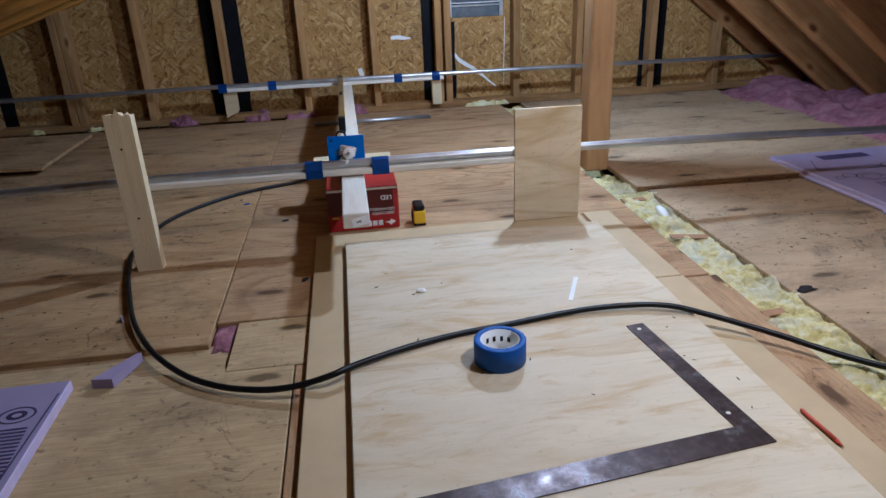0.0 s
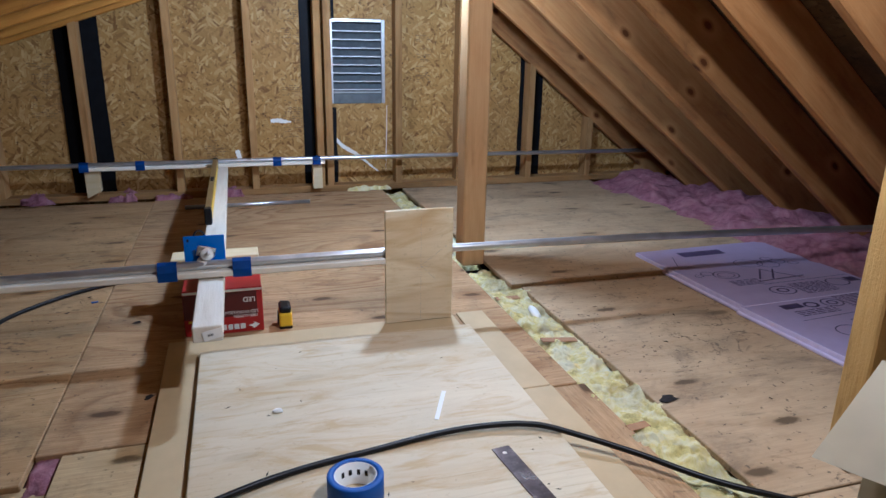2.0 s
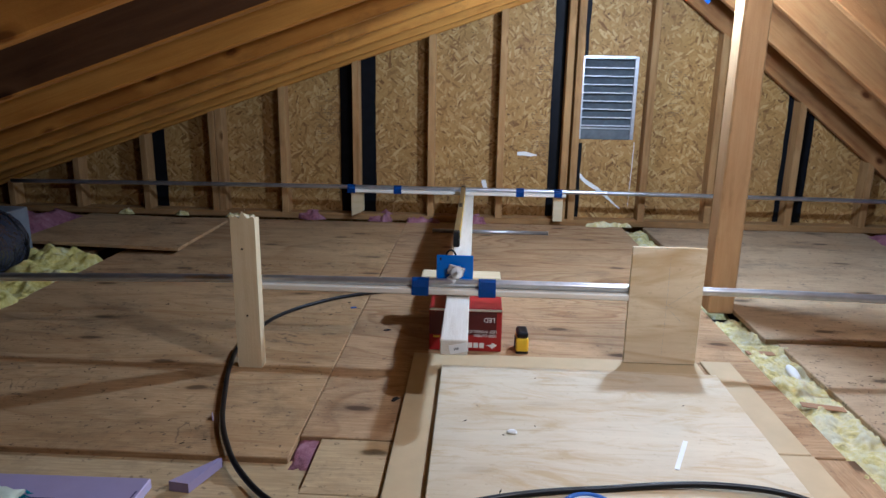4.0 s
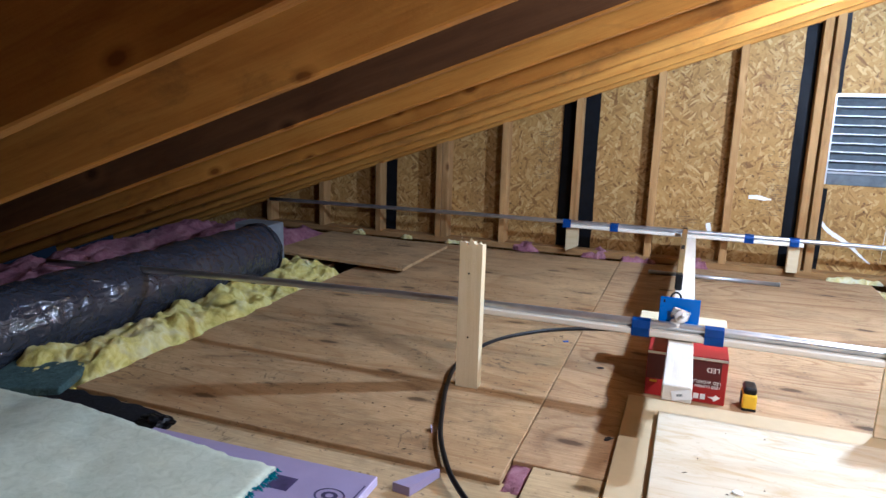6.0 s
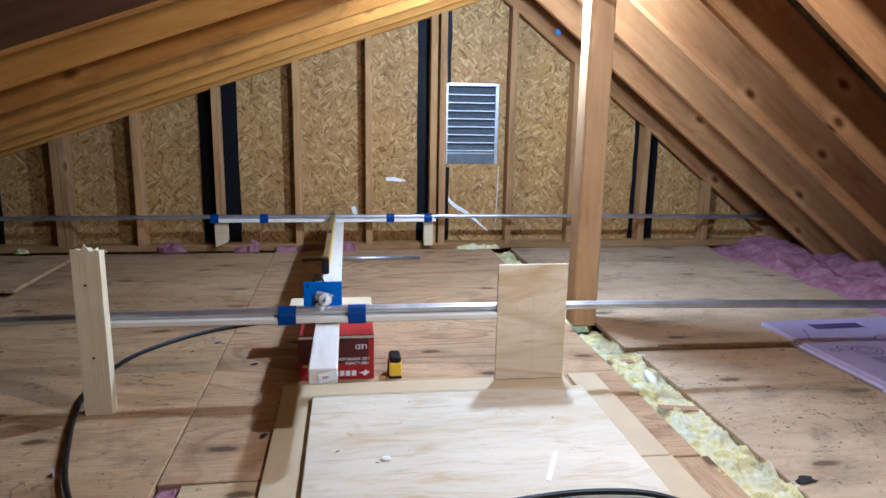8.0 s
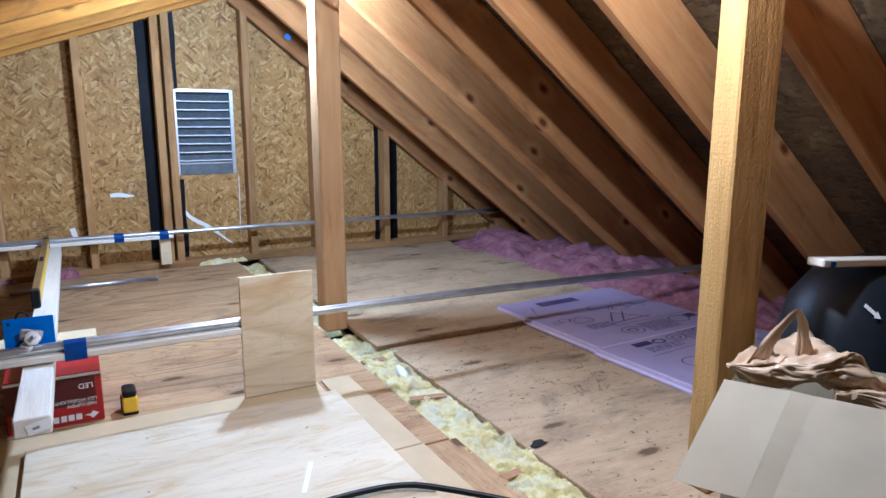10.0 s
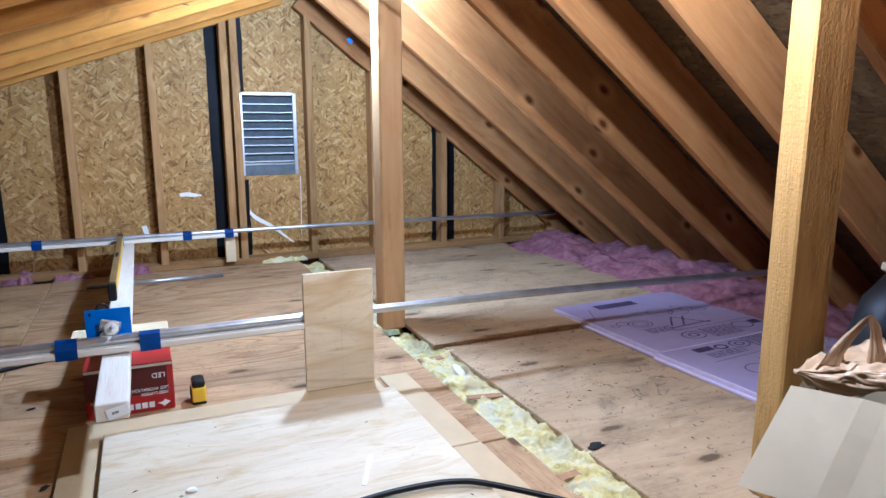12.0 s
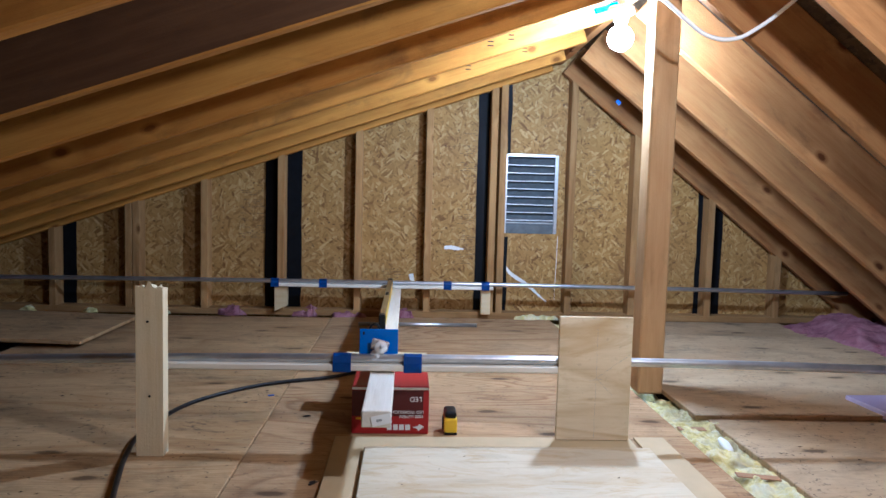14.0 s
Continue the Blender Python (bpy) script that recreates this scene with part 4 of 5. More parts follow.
# ---- tape measure ----
tm = empty("tape_measure", (-0.379, -1.868, 0.0), "yellow and black tape measure standing on the floor", "tape measure")
part("case", cuboid(-0.019, 0.019, -0.014, 0.050, 0.004, 0.048, bevel=0.006, segs=3), M_YELLOW, tm)
part("grip", cuboid(-0.0175, 0.0175, -0.013, 0.052, 0.046, 0.067, bevel=0.009, segs=3), M_BLACK, tm, "black rubber grip")
part("foot", cuboid(-0.0185, 0.0185, -0.015, 0.050, 0.0, 0.008, bevel=0.002), M_BLACK, tm)
part("clip", cuboid(-0.0225, -0.019, 0.0, 0.03, 0.012, 0.044, bevel=0.001), M_BLACK, tm)

# ---- panels on the floor ----
lower_panel = tagged(sheet(-0.700, 0.122, -4.30, -1.928, 0.013, M_HARD, thick=0.012, along="y", name="hardboard_underlay", parent=None), "tan hardboard panel lying under a plywood panel", "panel")
upper_panel = tagged(sheet(-0.612, 0.135, -4.25, -2.050, 0.031, M_PANEL, thick=0.017, along="x", name="plywood_worktop", parent=None), "new pale plywood panel lying on the floor", "panel")
for x0, x1, y0, y1 in ((0.140, 0.228, -2.408, -1.905), (0.140, 0.230, -4.2, -2.412)):
    tagged(sheet(x0, x1, y0, y1, 0.007, M_HARD, thick=0.006, along="y", name="hardboard_strip", parent=None), "narrow tan hardboard strip on the floor", "board", "hardboard strips")

# ---- things on the plywood panel ----
ZP = 0.031
roll = empty("tape_roll", (-0.318, -2.742, ZP), "roll of blue painter's tape on the plywood panel", "tape roll")
part("tape", lathe([(0.0385, 0.0), (0.0495, 0.0), (0.0510, 0.0015), (0.0510, 0.0465), (0.0495, 0.048), (0.0385, 0.048), (0.0385, 0.0)], 48), M_BLUETAPE, roll)
part("core", lathe([(0.0365, 0.001), (0.0385, 0.001), (0.0385, 0.0470), (0.0365, 0.0470), (0.0365, 0.001)], 48), M_PAPER, roll, "white printed cardboard core")
for k in range(4):
    a = radians(48 + k * 24)
    part("core_print", moved(cuboid(-0.003, 0.003, -0.0003, 0.0003, -0.005, 0.006), Matrix.Translation((0.0360 * math.cos(a), 0.0360 * math.sin(a), 0.026)) @ pose(0, 0, 0, 0, 0, math.degrees(a) + 90)), M_INK, roll)

bm = bmesh.new()
L1, L2, W1, W2 = 0.61, 0.406, 0.0508, 0.0381
pts = [(0, 0), (-L1, 0), (-L1, W1), (-W2, W1), (-W2, L2), (0, L2)]
lowr = [bm.verts.new((x, y, 0)) for x, y in pts]
topr = [bm.verts.new((x, y, 0.002)) for x, y in pts]
bm.faces.new(lowr[::-1])
bm.faces.new(topr)
for k in range(6):
    j = (k + 1) % 6
    bm.faces.new((lowr[k], lowr[j], topr[j], topr[k]))
bmesh.ops.recalc_face_normals(bm, faces=bm.faces)
square = tagged(part("framing_square", bm, M_RUST, m=pose(0.057, -3.069, ZP + 0.0005, 0, 0, 6.8)), "rust-stained steel framing square on the plywood panel", "framing square")
part("hang_hole", moved(lathe([(0.0, 0.0), (0.0045, 0.0)], 16), Matrix.Translation((-0.020, 0.385, 0.0023))), M_PALE, square)
part("hang_hole", moved(lathe([(0.0, 0.0), (0.0040, 0.0)], 16), Matrix.Translation((-0.026, 0.085, 0.0023))), M_PALE, square)
for k in range(72):
    if k % 2 == 0:
        part("scale_mark", cuboid(-0.04 - k * 0.0078, -0.04 - k * 0.0078 + 0.0004, W1 - (0.006 if k % 6 else 0.009), W1 - 0.001, 0.0021, 0.0023), M_INK, square)

tagged(part("pencil", merge(tube([(0.166, -2.977, 0.0112), (0.1705, -3.062, 0.0112)], 0.0036, 6), tube([(0.1705, -3.062, 0.0112), (0.1713, -3.077, 0.011)], lambda u: 0.0036 * (1 - u) + 0.0006, 6)), M_PENCIL), "short red carpenter's pencil on the hardboard strip", "pencil")
tagged(part("paper_strip", cuboid(-0.063, 0.063, -0.005, 0.005, 0, 0.0012), M_PAPER, m=pose(-0.079, -2.473, ZP + 0.0006, 0, 0, 66)), "narrow white paper strip on the plywood panel", "paper")
bm = bmesh.new()
bmesh.ops.create_icosphere(bm, subdivisions=2, radius=0.009)
for v in bm.verts:
    v.co = Vector((v.co.x * 1.4, v.co.y * 0.8, v.co.z * 0.55)) * (1 + 0.35 * noise.noise(v.co * 160))
tagged(part("paper_scrap", bm, M_PAPER, m=pose(-0.434, -2.409, ZP + 0.004)), "crumpled white scrap on the plywood panel", "paper")

# ---- black cable ----
CABLE = [(-0.62, -1.12, 0.007),
         (-0.7, -1.23, 0.007),
         (-0.796, -1.312, 0.007),
         (-0.928, -1.367, 0.007), (-1.04, -1.442, 0.007), (-1.138, -1.551, 0.007), (-1.192, -1.648, 0.007), (-1.217, -1.748, 0.007), (-1.232, -1.909, 0.007), (-1.206, -2.063, 0.009), (-1.167, -2.202, 0.012), (-1.112, -2.37, 0.014), (-1.057, -2.486, 0.014), (-1.008, -2.563, 0.012), (-0.937, -2.642, 0.01), (-0.864, -2.693, 0.01), (-0.802, -2.719, 0.012), (-0.753, -2.733, 0.016), (-0.7, -2.739, 0.024), (-0.645, -2.74, 0.038), (-0.602, -2.718, 0.04), (-0.51, -2.678, 0.04), (-0.437, -2.651, 0.038), (-0.362, -2.632, 0.037), (-0.261, -2.616, 0.037), (-0.156, -2.6, 0.039), (-0.064, -2.596, 0.042), (0.023, -2.605, 0.044), (0.076, -2.619, 0.044), (0.113, -2.637, 0.042), (0.161, -2.67, 0.036), (0.214, -2.713, 0.03), (0.27, -2.764, 0.024), (0.325, -2.827, 0.02), (0.386, -2.884, 0.016), (0.55, -3.02, 0.01), (0.8, -3.35, 0.007), (0.95, -3.7, 0.007)]
tagged(part("black_cable", tube(smooth_line(CABLE, 8), 0.0064, 14), M_BLACK), "black cable curving over panel and floor", "cable")
tagged(part("cable_tag", cuboid(-0.0015, 0.0015, -0.011, 0.011, -0.006, 0.006, bevel=0.0005), M_FOAMEDGE, m=pose(-1.146, -2.345, 0.0065, 0, 0, 25)), "small white tag round the cable", "tag")

# ---- glass wool between the floor sheets ----
for x, y, a, w in ((0.358, -1.800, 8, 0.045), (0.378, -2.150, -4, 0.055), (0.345, -2.62, 12, 0.03)):
    tagged(part("kraft_scrap", moved(cuboid(-w, w, -0.011, 0.011, -0.0015, 0.0015, bevel=0.0005), pose(0, 0, 0, 6, 4, 0)), M_KRAFT, m=pose(x, y, -0.004, 0, 0, a)), "torn strip of brown kraft paper on the glass wool", "paper", "kraft scraps")
tagged(part("yellow_insulation", lumpy(0.298, 0.464, -3.6, -1.44, -0.061, 0.062, 44, 520, 31, 0.70, edge=0.10, freq=15), M_DWOOL), "strip of yellow glass wool between the floor sheets", "insulation")
tagged(part("yellow_insulation", lumpy(0.296, 0.422, -1.37, -0.02, -0.055, 0.054, 24, 160, 37, 0.7, edge=0.2, freq=17), M_DWOOL), "strip of yellow glass wool between the floor sheets", "insulation")
tagged(part("plastic_fitting", moved(lathe([(0.0, 0.0), (0.016, 0.002), (0.021, 0.010), (0.020, 0.018), (0.012, 0.024), (0.0, 0.025)], 20), Matrix.Diagonal((0.75, 1.55, 0.8, 1))), M_WHITE, m=pose(0.384, -1.955, -0.006, 20, 10, 10)), "oval white plastic fitting on the glass wool", "fitting")
tagged(part("pink_insulation", lumpy(-0.925, -0.865, -2.53, -2.38, -0.034, 0.032, 16, 20, 41, 0.4, edge=0.3, freq=20), M_PWOOL), "pink glass wool showing through a floor gap", "insulation")

# ---- foam boards, with their print ----
def ring(bm, cx, cy, r0, r1, z, sx=1.0, steps=28):
    a = [bm.verts.new((cx + sx * r0 * math.cos(t), cy + r0 * math.sin(t), z)) for t in (2 * math.pi * k / steps for k in range(steps))]
    b = [bm.verts.new((cx + sx * r1 * math.cos(t), cy + r1 * math.sin(t), z)) for t in (2 * math.pi * k / steps for k in range(steps))]
    for k in range(steps):
        j = (k + 1) % steps
        bm.faces.new((a[k], b[k], b[j], a[j]))


def bar(bm, x0, x1, y0, y1, z):
    bm.faces.new([bm.verts.new(v) for v in ((x0, y0, z), (x1, y0, z), (x1, y1, z), (x0, y1, z))])


def foam_board(w, h, t, label, m, group=""):
    """A foam board with its near left corner at the origin; the cut edge is paler."""
    bm = cuboid(0, w, 0, h, 0, t, bevel=0.002)
    bmesh.ops.recalc_face_normals(bm, faces=bm.faces)
    for f in bm.faces:
        f.material_index = 0 if abs(f.normal.z) > 0.9 else 1
    return tagged(part("foam_board", bm, [M_FOAM, M_FOAMEDGE], None, "", m), label, "foam board", group)


T = 0.026
board_a = foam_board(0.62, 0.600, T, "lavender foam board with dark print on the floor", pose(1.035, -2.135, 0.002, 0, 0, 2.0), "foam boards")
board_b = foam_board(0.66, 0.62, T, "lavender foam board with dark diagrams on the floor", pose(1.062, -2.742, 0.0005, 0, 0, 3.5), "foam boards")
foam_under = foam_board(0.60, 0.58, 0.022, "lavender foam board under the cut carpet", pose(-1.752, -3.212, -0.003, 0, 0, 1.0))


for under, w, h in ((board_a, 0.61, 0.600), (board_b, 0.65, 0.62)):
    bm = cuboid(-0.008, w, -0.001, h, -0.0005, 0.011, bevel=0.003)
    part("lower_layer", bm, M_FOAMEDGE, under, "paler lower layer of the foam")


def print_on(board, shapes):
    for kind, *v in shapes:
        bm = bmesh.new()
        z = T + 0.0006
        if kind == "ring":
            ring(bm, v[0], v[1], v[2], v[2] - v[3] * 0.6, z, 1.3)
            part("printed_ring", bm, M_PRINT, board)
        elif kind == "bar":
            bar(bm, v[0], v[1], v[2], v[3], z)
            part("printed_bar", bm, M_PRINT, board)
        elif kind == "line":
            a, b, w = Vector((v[0], v[1], 0)), Vector((v[2], v[3], 0)), v[4]
            d = (b - a).normalized()
            s = Vector((-d.y, d.x, 0)) * w
            bm.faces.new([bm.verts.new(Vector((p.x, p.y, z))) for p in (a - s, b - s, b + s, a + s)])
            part("printed_line", bm, M_PRINT, board)


def small_print(x0, x1, y0, rows, pitch=0.011, seed=1):
    """Lines of print too small to read: short broken bars."""
    rng = random.Random(seed)
    out = []
    for k in range(rows):
        x = x0
        while x < x1:
            w = rng.uniform(0.012, 0.045)
            out.append(("bar", x, min(x1, x + w), y0 - pitch * k, y0 - pitch * k + 0.0048))
            x += w + 0.006
    return out


print_on(board_a, [("bar", 0.15, 0.35, 0.49, 0.545), ("line", 0.07, 0.44, 0.10, 0.50, 0.0018), ("line", 0.05, 0.40, 0.07, 0.44, 0.0018),
                   ("ring", 0.16, 0.27, 0.040, 0.006), ("ring", 0.16, 0.27, 0.026, 0.005), ("ring", 0.10, 0.30, 0.020, 0.005), ("ring", 0.055, 0.285, 0.014, 0.005),
                   ("ring", 0.34, 0.36, 0.045, 0.005), ("ring", 0.41, 0.33, 0.036, 0.005), ("ring", 0.47, 0.35, 0.026, 0.005), ("ring", 0.52, 0.32, 0.018, 0.005), ("ring", 0.45, 0.385, 0.02, 0.005),
                   ("line", 0.25, 0.20, 0.33, 0.29, 0.0035), ("line", 0.30, 0.19, 0.38, 0.28, 0.0035), ("line", 0.33, 0.29, 0.42, 0.17, 0.003), ("line", 0.23, 0.18, 0.44, 0.19, 0.003),
                   ("line", 0.22, 0.15, 0.60, 0.155, 0.0014), ("ring", 0.24, 0.085, 0.038, 0.007), ("ring", 0.24, 0.085, 0.018, 0.010), ("ring", 0.50, 0.10, 0.036, 0.007), ("bar", 0.55, 0.60, 0.09, 0.13)]
         + small_print(0.12, 0.24, 0.205, 5, seed=3) + small_print(0.30, 0.45, 0.125, 9, seed=4))
print_on(board_b, [("bar", 0.12, 0.20, 0.545, 0.580), ("ring", 0.235, 0.555, 0.022, 0.014), ("ring", 0.32, 0.55, 0.032, 0.007), ("ring", 0.32, 0.55, 0.016, 0.009), ("line", 0.10, 0.46, 0.60, 0.47, 0.0014),
                   ("ring", 0.50, 0.36, 0.05, 0.006), ("ring", 0.18, 0.36, 0.04, 0.006), ("bar", 0.12, 0.30, 0.16, 0.20)]
         + small_print(0.36, 0.60, 0.585, 9, seed=5) + small_print(0.13, 0.29, 0.520, 4, seed=6) + small_print(0.25, 0.44, 0.42, 8, seed=7))
T = 0.022
print_on(foam_under, [("ring", 0.540, 0.475, 0.026, 0.006), ("ring", 0.540, 0.475, 0.014, 0.012), ("bar", 0.400, 0.450, 0.455, 0.505),
                      ("line", 0.592, 0.535, 0.575, 0.02, 0.0018)]
         + [("bar", 0.50 + 0.003 * k, 0.575 + 0.0008 * k, 0.428 - 0.0105 * k, 0.4335 - 0.0105 * k) for k in range(14)])
bm = bmesh.new()
pts = [(0.0, 0.0), (0.042, -0.006), (0.074, 0.090), (0.066, 0.088)]
a = [bm.verts.new((x, y, 0.0)) for x, y in pts]
b = [bm.verts.new((x, y, 0.021)) for x, y in pts]
bm.faces.new(a[::-1])
bm.faces.new(b)
for k in range(4):
    bm.faces.new((a[k], a[(k + 1) % 4], b[(k + 1) % 4], b[k]))
bmesh.ops.recalc_face_normals(bm, faces=bm.faces)
tagged(part("foam_wedge", bm, M_FOAM, m=pose(-1.124, -2.628, -0.003)), "wedge offcut of lavender foam on the floor", "foam offcut")

# ---- cut carpet lying over the foam ----
def carpet(name, outline_x, y0, y1, z, nx, ny, seed, material):
    bm = bmesh.new()
    grid = []
    for i in range(nx + 1):
        row = []
        for j in range(ny + 1):
            u, v = i / nx, j / ny
            x = outline_x[0] + u * (outline_x[1] - outline_x[0])
            y = y0 + v * (y1 - y0) + (1 - u) * 0.06 * v
            x += 0.008 * noise.noise(Vector((v * 30, seed, 0))) * (u > 0.96)
            h = 0.010 * noise.noise(Vector((x * 4, y * 4, seed))) + 0.006 * noise.noise(Vector((x * 11, y * 11, seed)))
            h += 0.03 * max(0, 0.35 - u) + 0.020 * math.exp(-((u - 0.45) / 0.16) ** 2)
            row.append(bm.verts.new((x, y + 0.006 * noise.noise(Vector((x * 40, 3, seed))) * (v > 0.97), z + max(h, -0.002))))
        grid.append(row)
    under = [[bm.verts.new(v.co - Vector((0, 0, 0.008))) for v in row] for row in grid]
    for i in range(nx):
        for j in range(ny):
            bm.faces.new((grid[i][j], grid[i + 1][j], grid[i + 1][j + 1], grid[i][j + 1])).smooth = True
            bm.faces.new((under[i][j], under[i][j + 1], under[i + 1][j + 1], under[i + 1][j]))
    for j in range(ny):
        bm.faces.new((grid[nx][j], under[nx][j], under[nx][j + 1], grid[nx][j + 1]))
    for i in range(nx):
        bm.faces.new((grid[i][ny], grid[i + 1][ny], under[i + 1][ny], under[i][ny]))
    return part(name, bm, material)


rug = tagged(carpet("carpet_offcut", (-2.45, -1.368), -3.5, -2.700, 0.034, 60, 50, 4.0, M_RUG), "pale green carpet offcut lying upside down, backing up", "carpet")
bm = bmesh.new()
rng = random.Random(5)
for k in range(420):
    y = -3.3 + 0.60 * rng.random()
    p = Vector((-1.372 + rng.uniform(-0.004, 0.010), y, 0.022 + rng.uniform(0, 0.012)))
    q = p + Vector((rng.uniform(0.004, 0.016), rng.uniform(-0.006, 0.006), rng.uniform(-0.012, 0.004)))
    s = Vector((0, rng.uniform(0.0012, 0.003), 0.001))
    bm.faces.new([bm.verts.new(v) for v in (p - s, p + s, q + s * 0.4, q - s * 0.4)])
part("fringe", bm, M_TEAL, rug, "ragged teal pile along the cut edge")
tagged(part("carpet_offcut", moved(cuboid(-0.13, 0.10, -0.10, 0.14, 0.0, 0.028, bevel=0.006, segs=2), pose(-2.28, -2.520, 0.0, 0, 0, 24)), M_MAT), "dark green carpet offcut folded on the floor", "carpet")
bm = bmesh.new()
bmesh.ops.create_icosphere(bm, subdivisions=3, radius=0.03)
for v in bm.verts:
    v.co = Vector((v.co.x * 1.6, v.co.y * 0.9, v.co.z * 0.6)) * (1 + 0.5 * noise.noise(v.co * 70))
tagged(part("black_clump", bm, M_BLACK, m=pose(-1.785, -2.605, 0.014)), "crumpled black rubber scrap by the carpet", "scrap")
strap = smooth_line([(-1.80, -2.585, 0.012), (-1.88, -2.575, 0.010), (-1.97, -2.565, 0.010), (-2.07, -2.565, 0.011), (-2.16, -2.56, 0.012), (-2.26, -2.55, 0.014)], 8)
tagged(part("black_strap", moved(tube(strap, lambda u: 0.040 + 0.012 * noise.noise(Vector((u * 9, 1, 2))), 16), Matrix.Translation((0, 0, 0.003)) @ Matrix.Diagonal((1, 1, 0.09, 1))), M_CLOTH), "flat black cloth strap on the floor", "strap")

# ---- far left: duct, glass wool, loose board ----
def duct():
    bm = bmesh.new()
    sides, steps = 40, 190
    rings = []
    for i in range(steps + 1):
        y = -4.6 + 3.52 * i / steps
        ringv = []
        for k in range(sides):
            a = 2 * math.pi * k / sides
            r = 0.135 + 0.0022 * math.sin(y * 2 * math.pi / 0.06 + a) + 0.010 * noise.noise(Vector((math.cos(a) * 1.3, math.sin(a) * 1.3, y * 9))) + 0.009 * (0.5 - abs(noise.noise(Vector((math.cos(a) * 4, math.sin(a) * 4, y * 20)))))
            ringv.append(bm.verts.new((-2.56 + r * math.cos(a), y, 0.085 + r * math.sin(a))))
        rings.append(ringv)
    for a, b in zip(rings, rings[1:]):
        for k in range(sides):
            f = bm.faces.new((a[k], a[(k + 1) % sides], b[(k + 1) % sides], b[k]))
            f.smooth = True
    bmesh.ops.recalc_face_normals(bm, faces=bm.faces)
    return bm


duct_run = empty("flexible_duct", (0, 0, 0), "flexible air duct wrapped in shiny black film", "duct")
part("sleeve", duct(), M_DUCT, duct_run)
part("boot", cuboid(-2.70, -2.50, -1.085, -0.955, -0.18, 0.222, bevel=0.004), M_DUCTBOX, duct_run, "grey sheet metal duct boot")
part("clamp", tube([(-2.56 + 0.139 * math.cos(2 * math.pi * k / 40), -1.105 + 0.006 * math.sin(k), 0.085 + 0.139 * math.sin(2 * math.pi * k / 40)) for k in range(41)], 0.006, 8), M_BLACK, duct_run, "black clamping band")
tagged(part("yellow_insulation", lumpy(-2.46, -2.135, -2.62, -0.955, -0.09, 0.150, 60, 300, 51, 0.72, edge=0.24, freq=6.5), M_YWOOL), "thick yellow glass wool beside the floor sheets", "insulation")
tagged(part("yellow_insulation", lumpy(-2.55, -2.29, -1.10, -0.88, -0.05, 0.09, 30, 30, 57, 1.0, edge=0.25, freq=10), M_YWOOL), "thick yellow glass wool beside the duct boot", "insulation")
tagged(part("pink_insulation", lumpy(-3.6, -2.66, -4.6, -0.05, -0.10, 0.20, 50, 180, 61, 0.7, edge=0.2, freq=6), M_PWOOL), "pink glass wool under the low eaves", "insulation")
tagged(part("pink_insulation", lumpy(-2.75, -2.38, -4.9, -2.55, -0.12, 0.10, 20, 80, 63, 0.7, edge=0.2, freq=6), M_PWOOL), "pink glass wool around the duct", "insulation")
tagged(sheet(-2.62, -1.868, -0.892, -0.262, 0.045, M_FLOOR, thick=0.016, tilt=(0.0, 1.4), name="loose_plywood", parent=None), "loose stained plywood sheet over the floor", "plywood")

# ---- right: pink wool under the steep eaves ----
tagged(part("pink_insulation", lumpy(1.56, 2.40, -4.2, -0.01, -0.06, 0.150, 56, 260, 71, 0.65, edge=0.25, freq=5), M_PWOOL), "pink glass wool rolling out under the steep eaves", "insulation")
bm = bmesh.new()
bmesh.ops.create_icosphere(bm, subdivisions=2, radius=0.02)
for v in bm.verts:
    v.co = Vector((v.co.x * 1.3, v.co.y * 0.7, v.co.z * 0.10)) * (1 + 0.8 * noise.noise(v.co * 90))
chip = tagged(part("dark_chip", bm, M_INK, m=pose(0.478, -2.540, 0.003, 0, 0, 20)), "black flake lying on the plywood floor", "debris", "floor debris")
for x, y, s in ((-0.722, -2.208, 0.55), (-0.805, -1.727, 0.5), (0.60, -2.30, 0.2), (0.71, -2.05, 0.2), (-1.62, -1.55, 0.25), (-1.02, -1.60, 0.3), (-0.98, -1.47, 0.3)):
    copy_thing(chip, pose(x, y, 0.002, 0, 0, 77 * s * 10) @ Matrix.Diagonal((s, s, s, 1)))
rng = random.Random(11)
bits = empty("wood_chips", (0, 0, 0), "scattered small wood chips and dust on floor and panel", "debris", kind="stuff")
bm = bmesh.new()
for k in range(260):
    zone = rng.random()
    if zone < 0.10:
        x, y, z = rng.uniform(-0.60, 0.12), rng.uniform(-3.15, -2.08), ZP
    elif zone < 0.5:
        x, y, z = rng.uniform(-2.05, -0.95), rng.uniform(-2.58, -0.9), 0.0
    else:
        x, y, z = rng.uniform(0.45, 1.6), rng.uniform(-2.9, -0.3), 0.001
    s, a = rng.uniform(0.0012, 0.0045), rng.uniform(0, 6.3)
    d, e = Vector((math.cos(a), math.sin(a), 0)) * s * rng.uniform(1, 2.4), Vector((-math.sin(a), math.cos(a), 0)) * s * 0.4
    c = Vector((x, y, z + 0.0008))
    top = bm.verts.new(c + Vector((0, 0, s * 0.4)))
    q = [bm.verts.new(c + v) for v in (d, e, -d, -e)]
    for j in range(4):
        bm.faces.new((q[j], q[(j + 1) % 4], top))
part("chips", bm, M_INK, bits)
for x, y, a in ((-0.805, -1.42, 20),):
    tagged(part("tape_scrap", cuboid(-0.010, 0.010, -0.005, 0.005, 0, 0.002), M_BLUETAPE, m=pose(x - 0.15, y - 0.10, 0.001, 0, 0, a)), "torn scrap of blue tape on the floor", "tape")
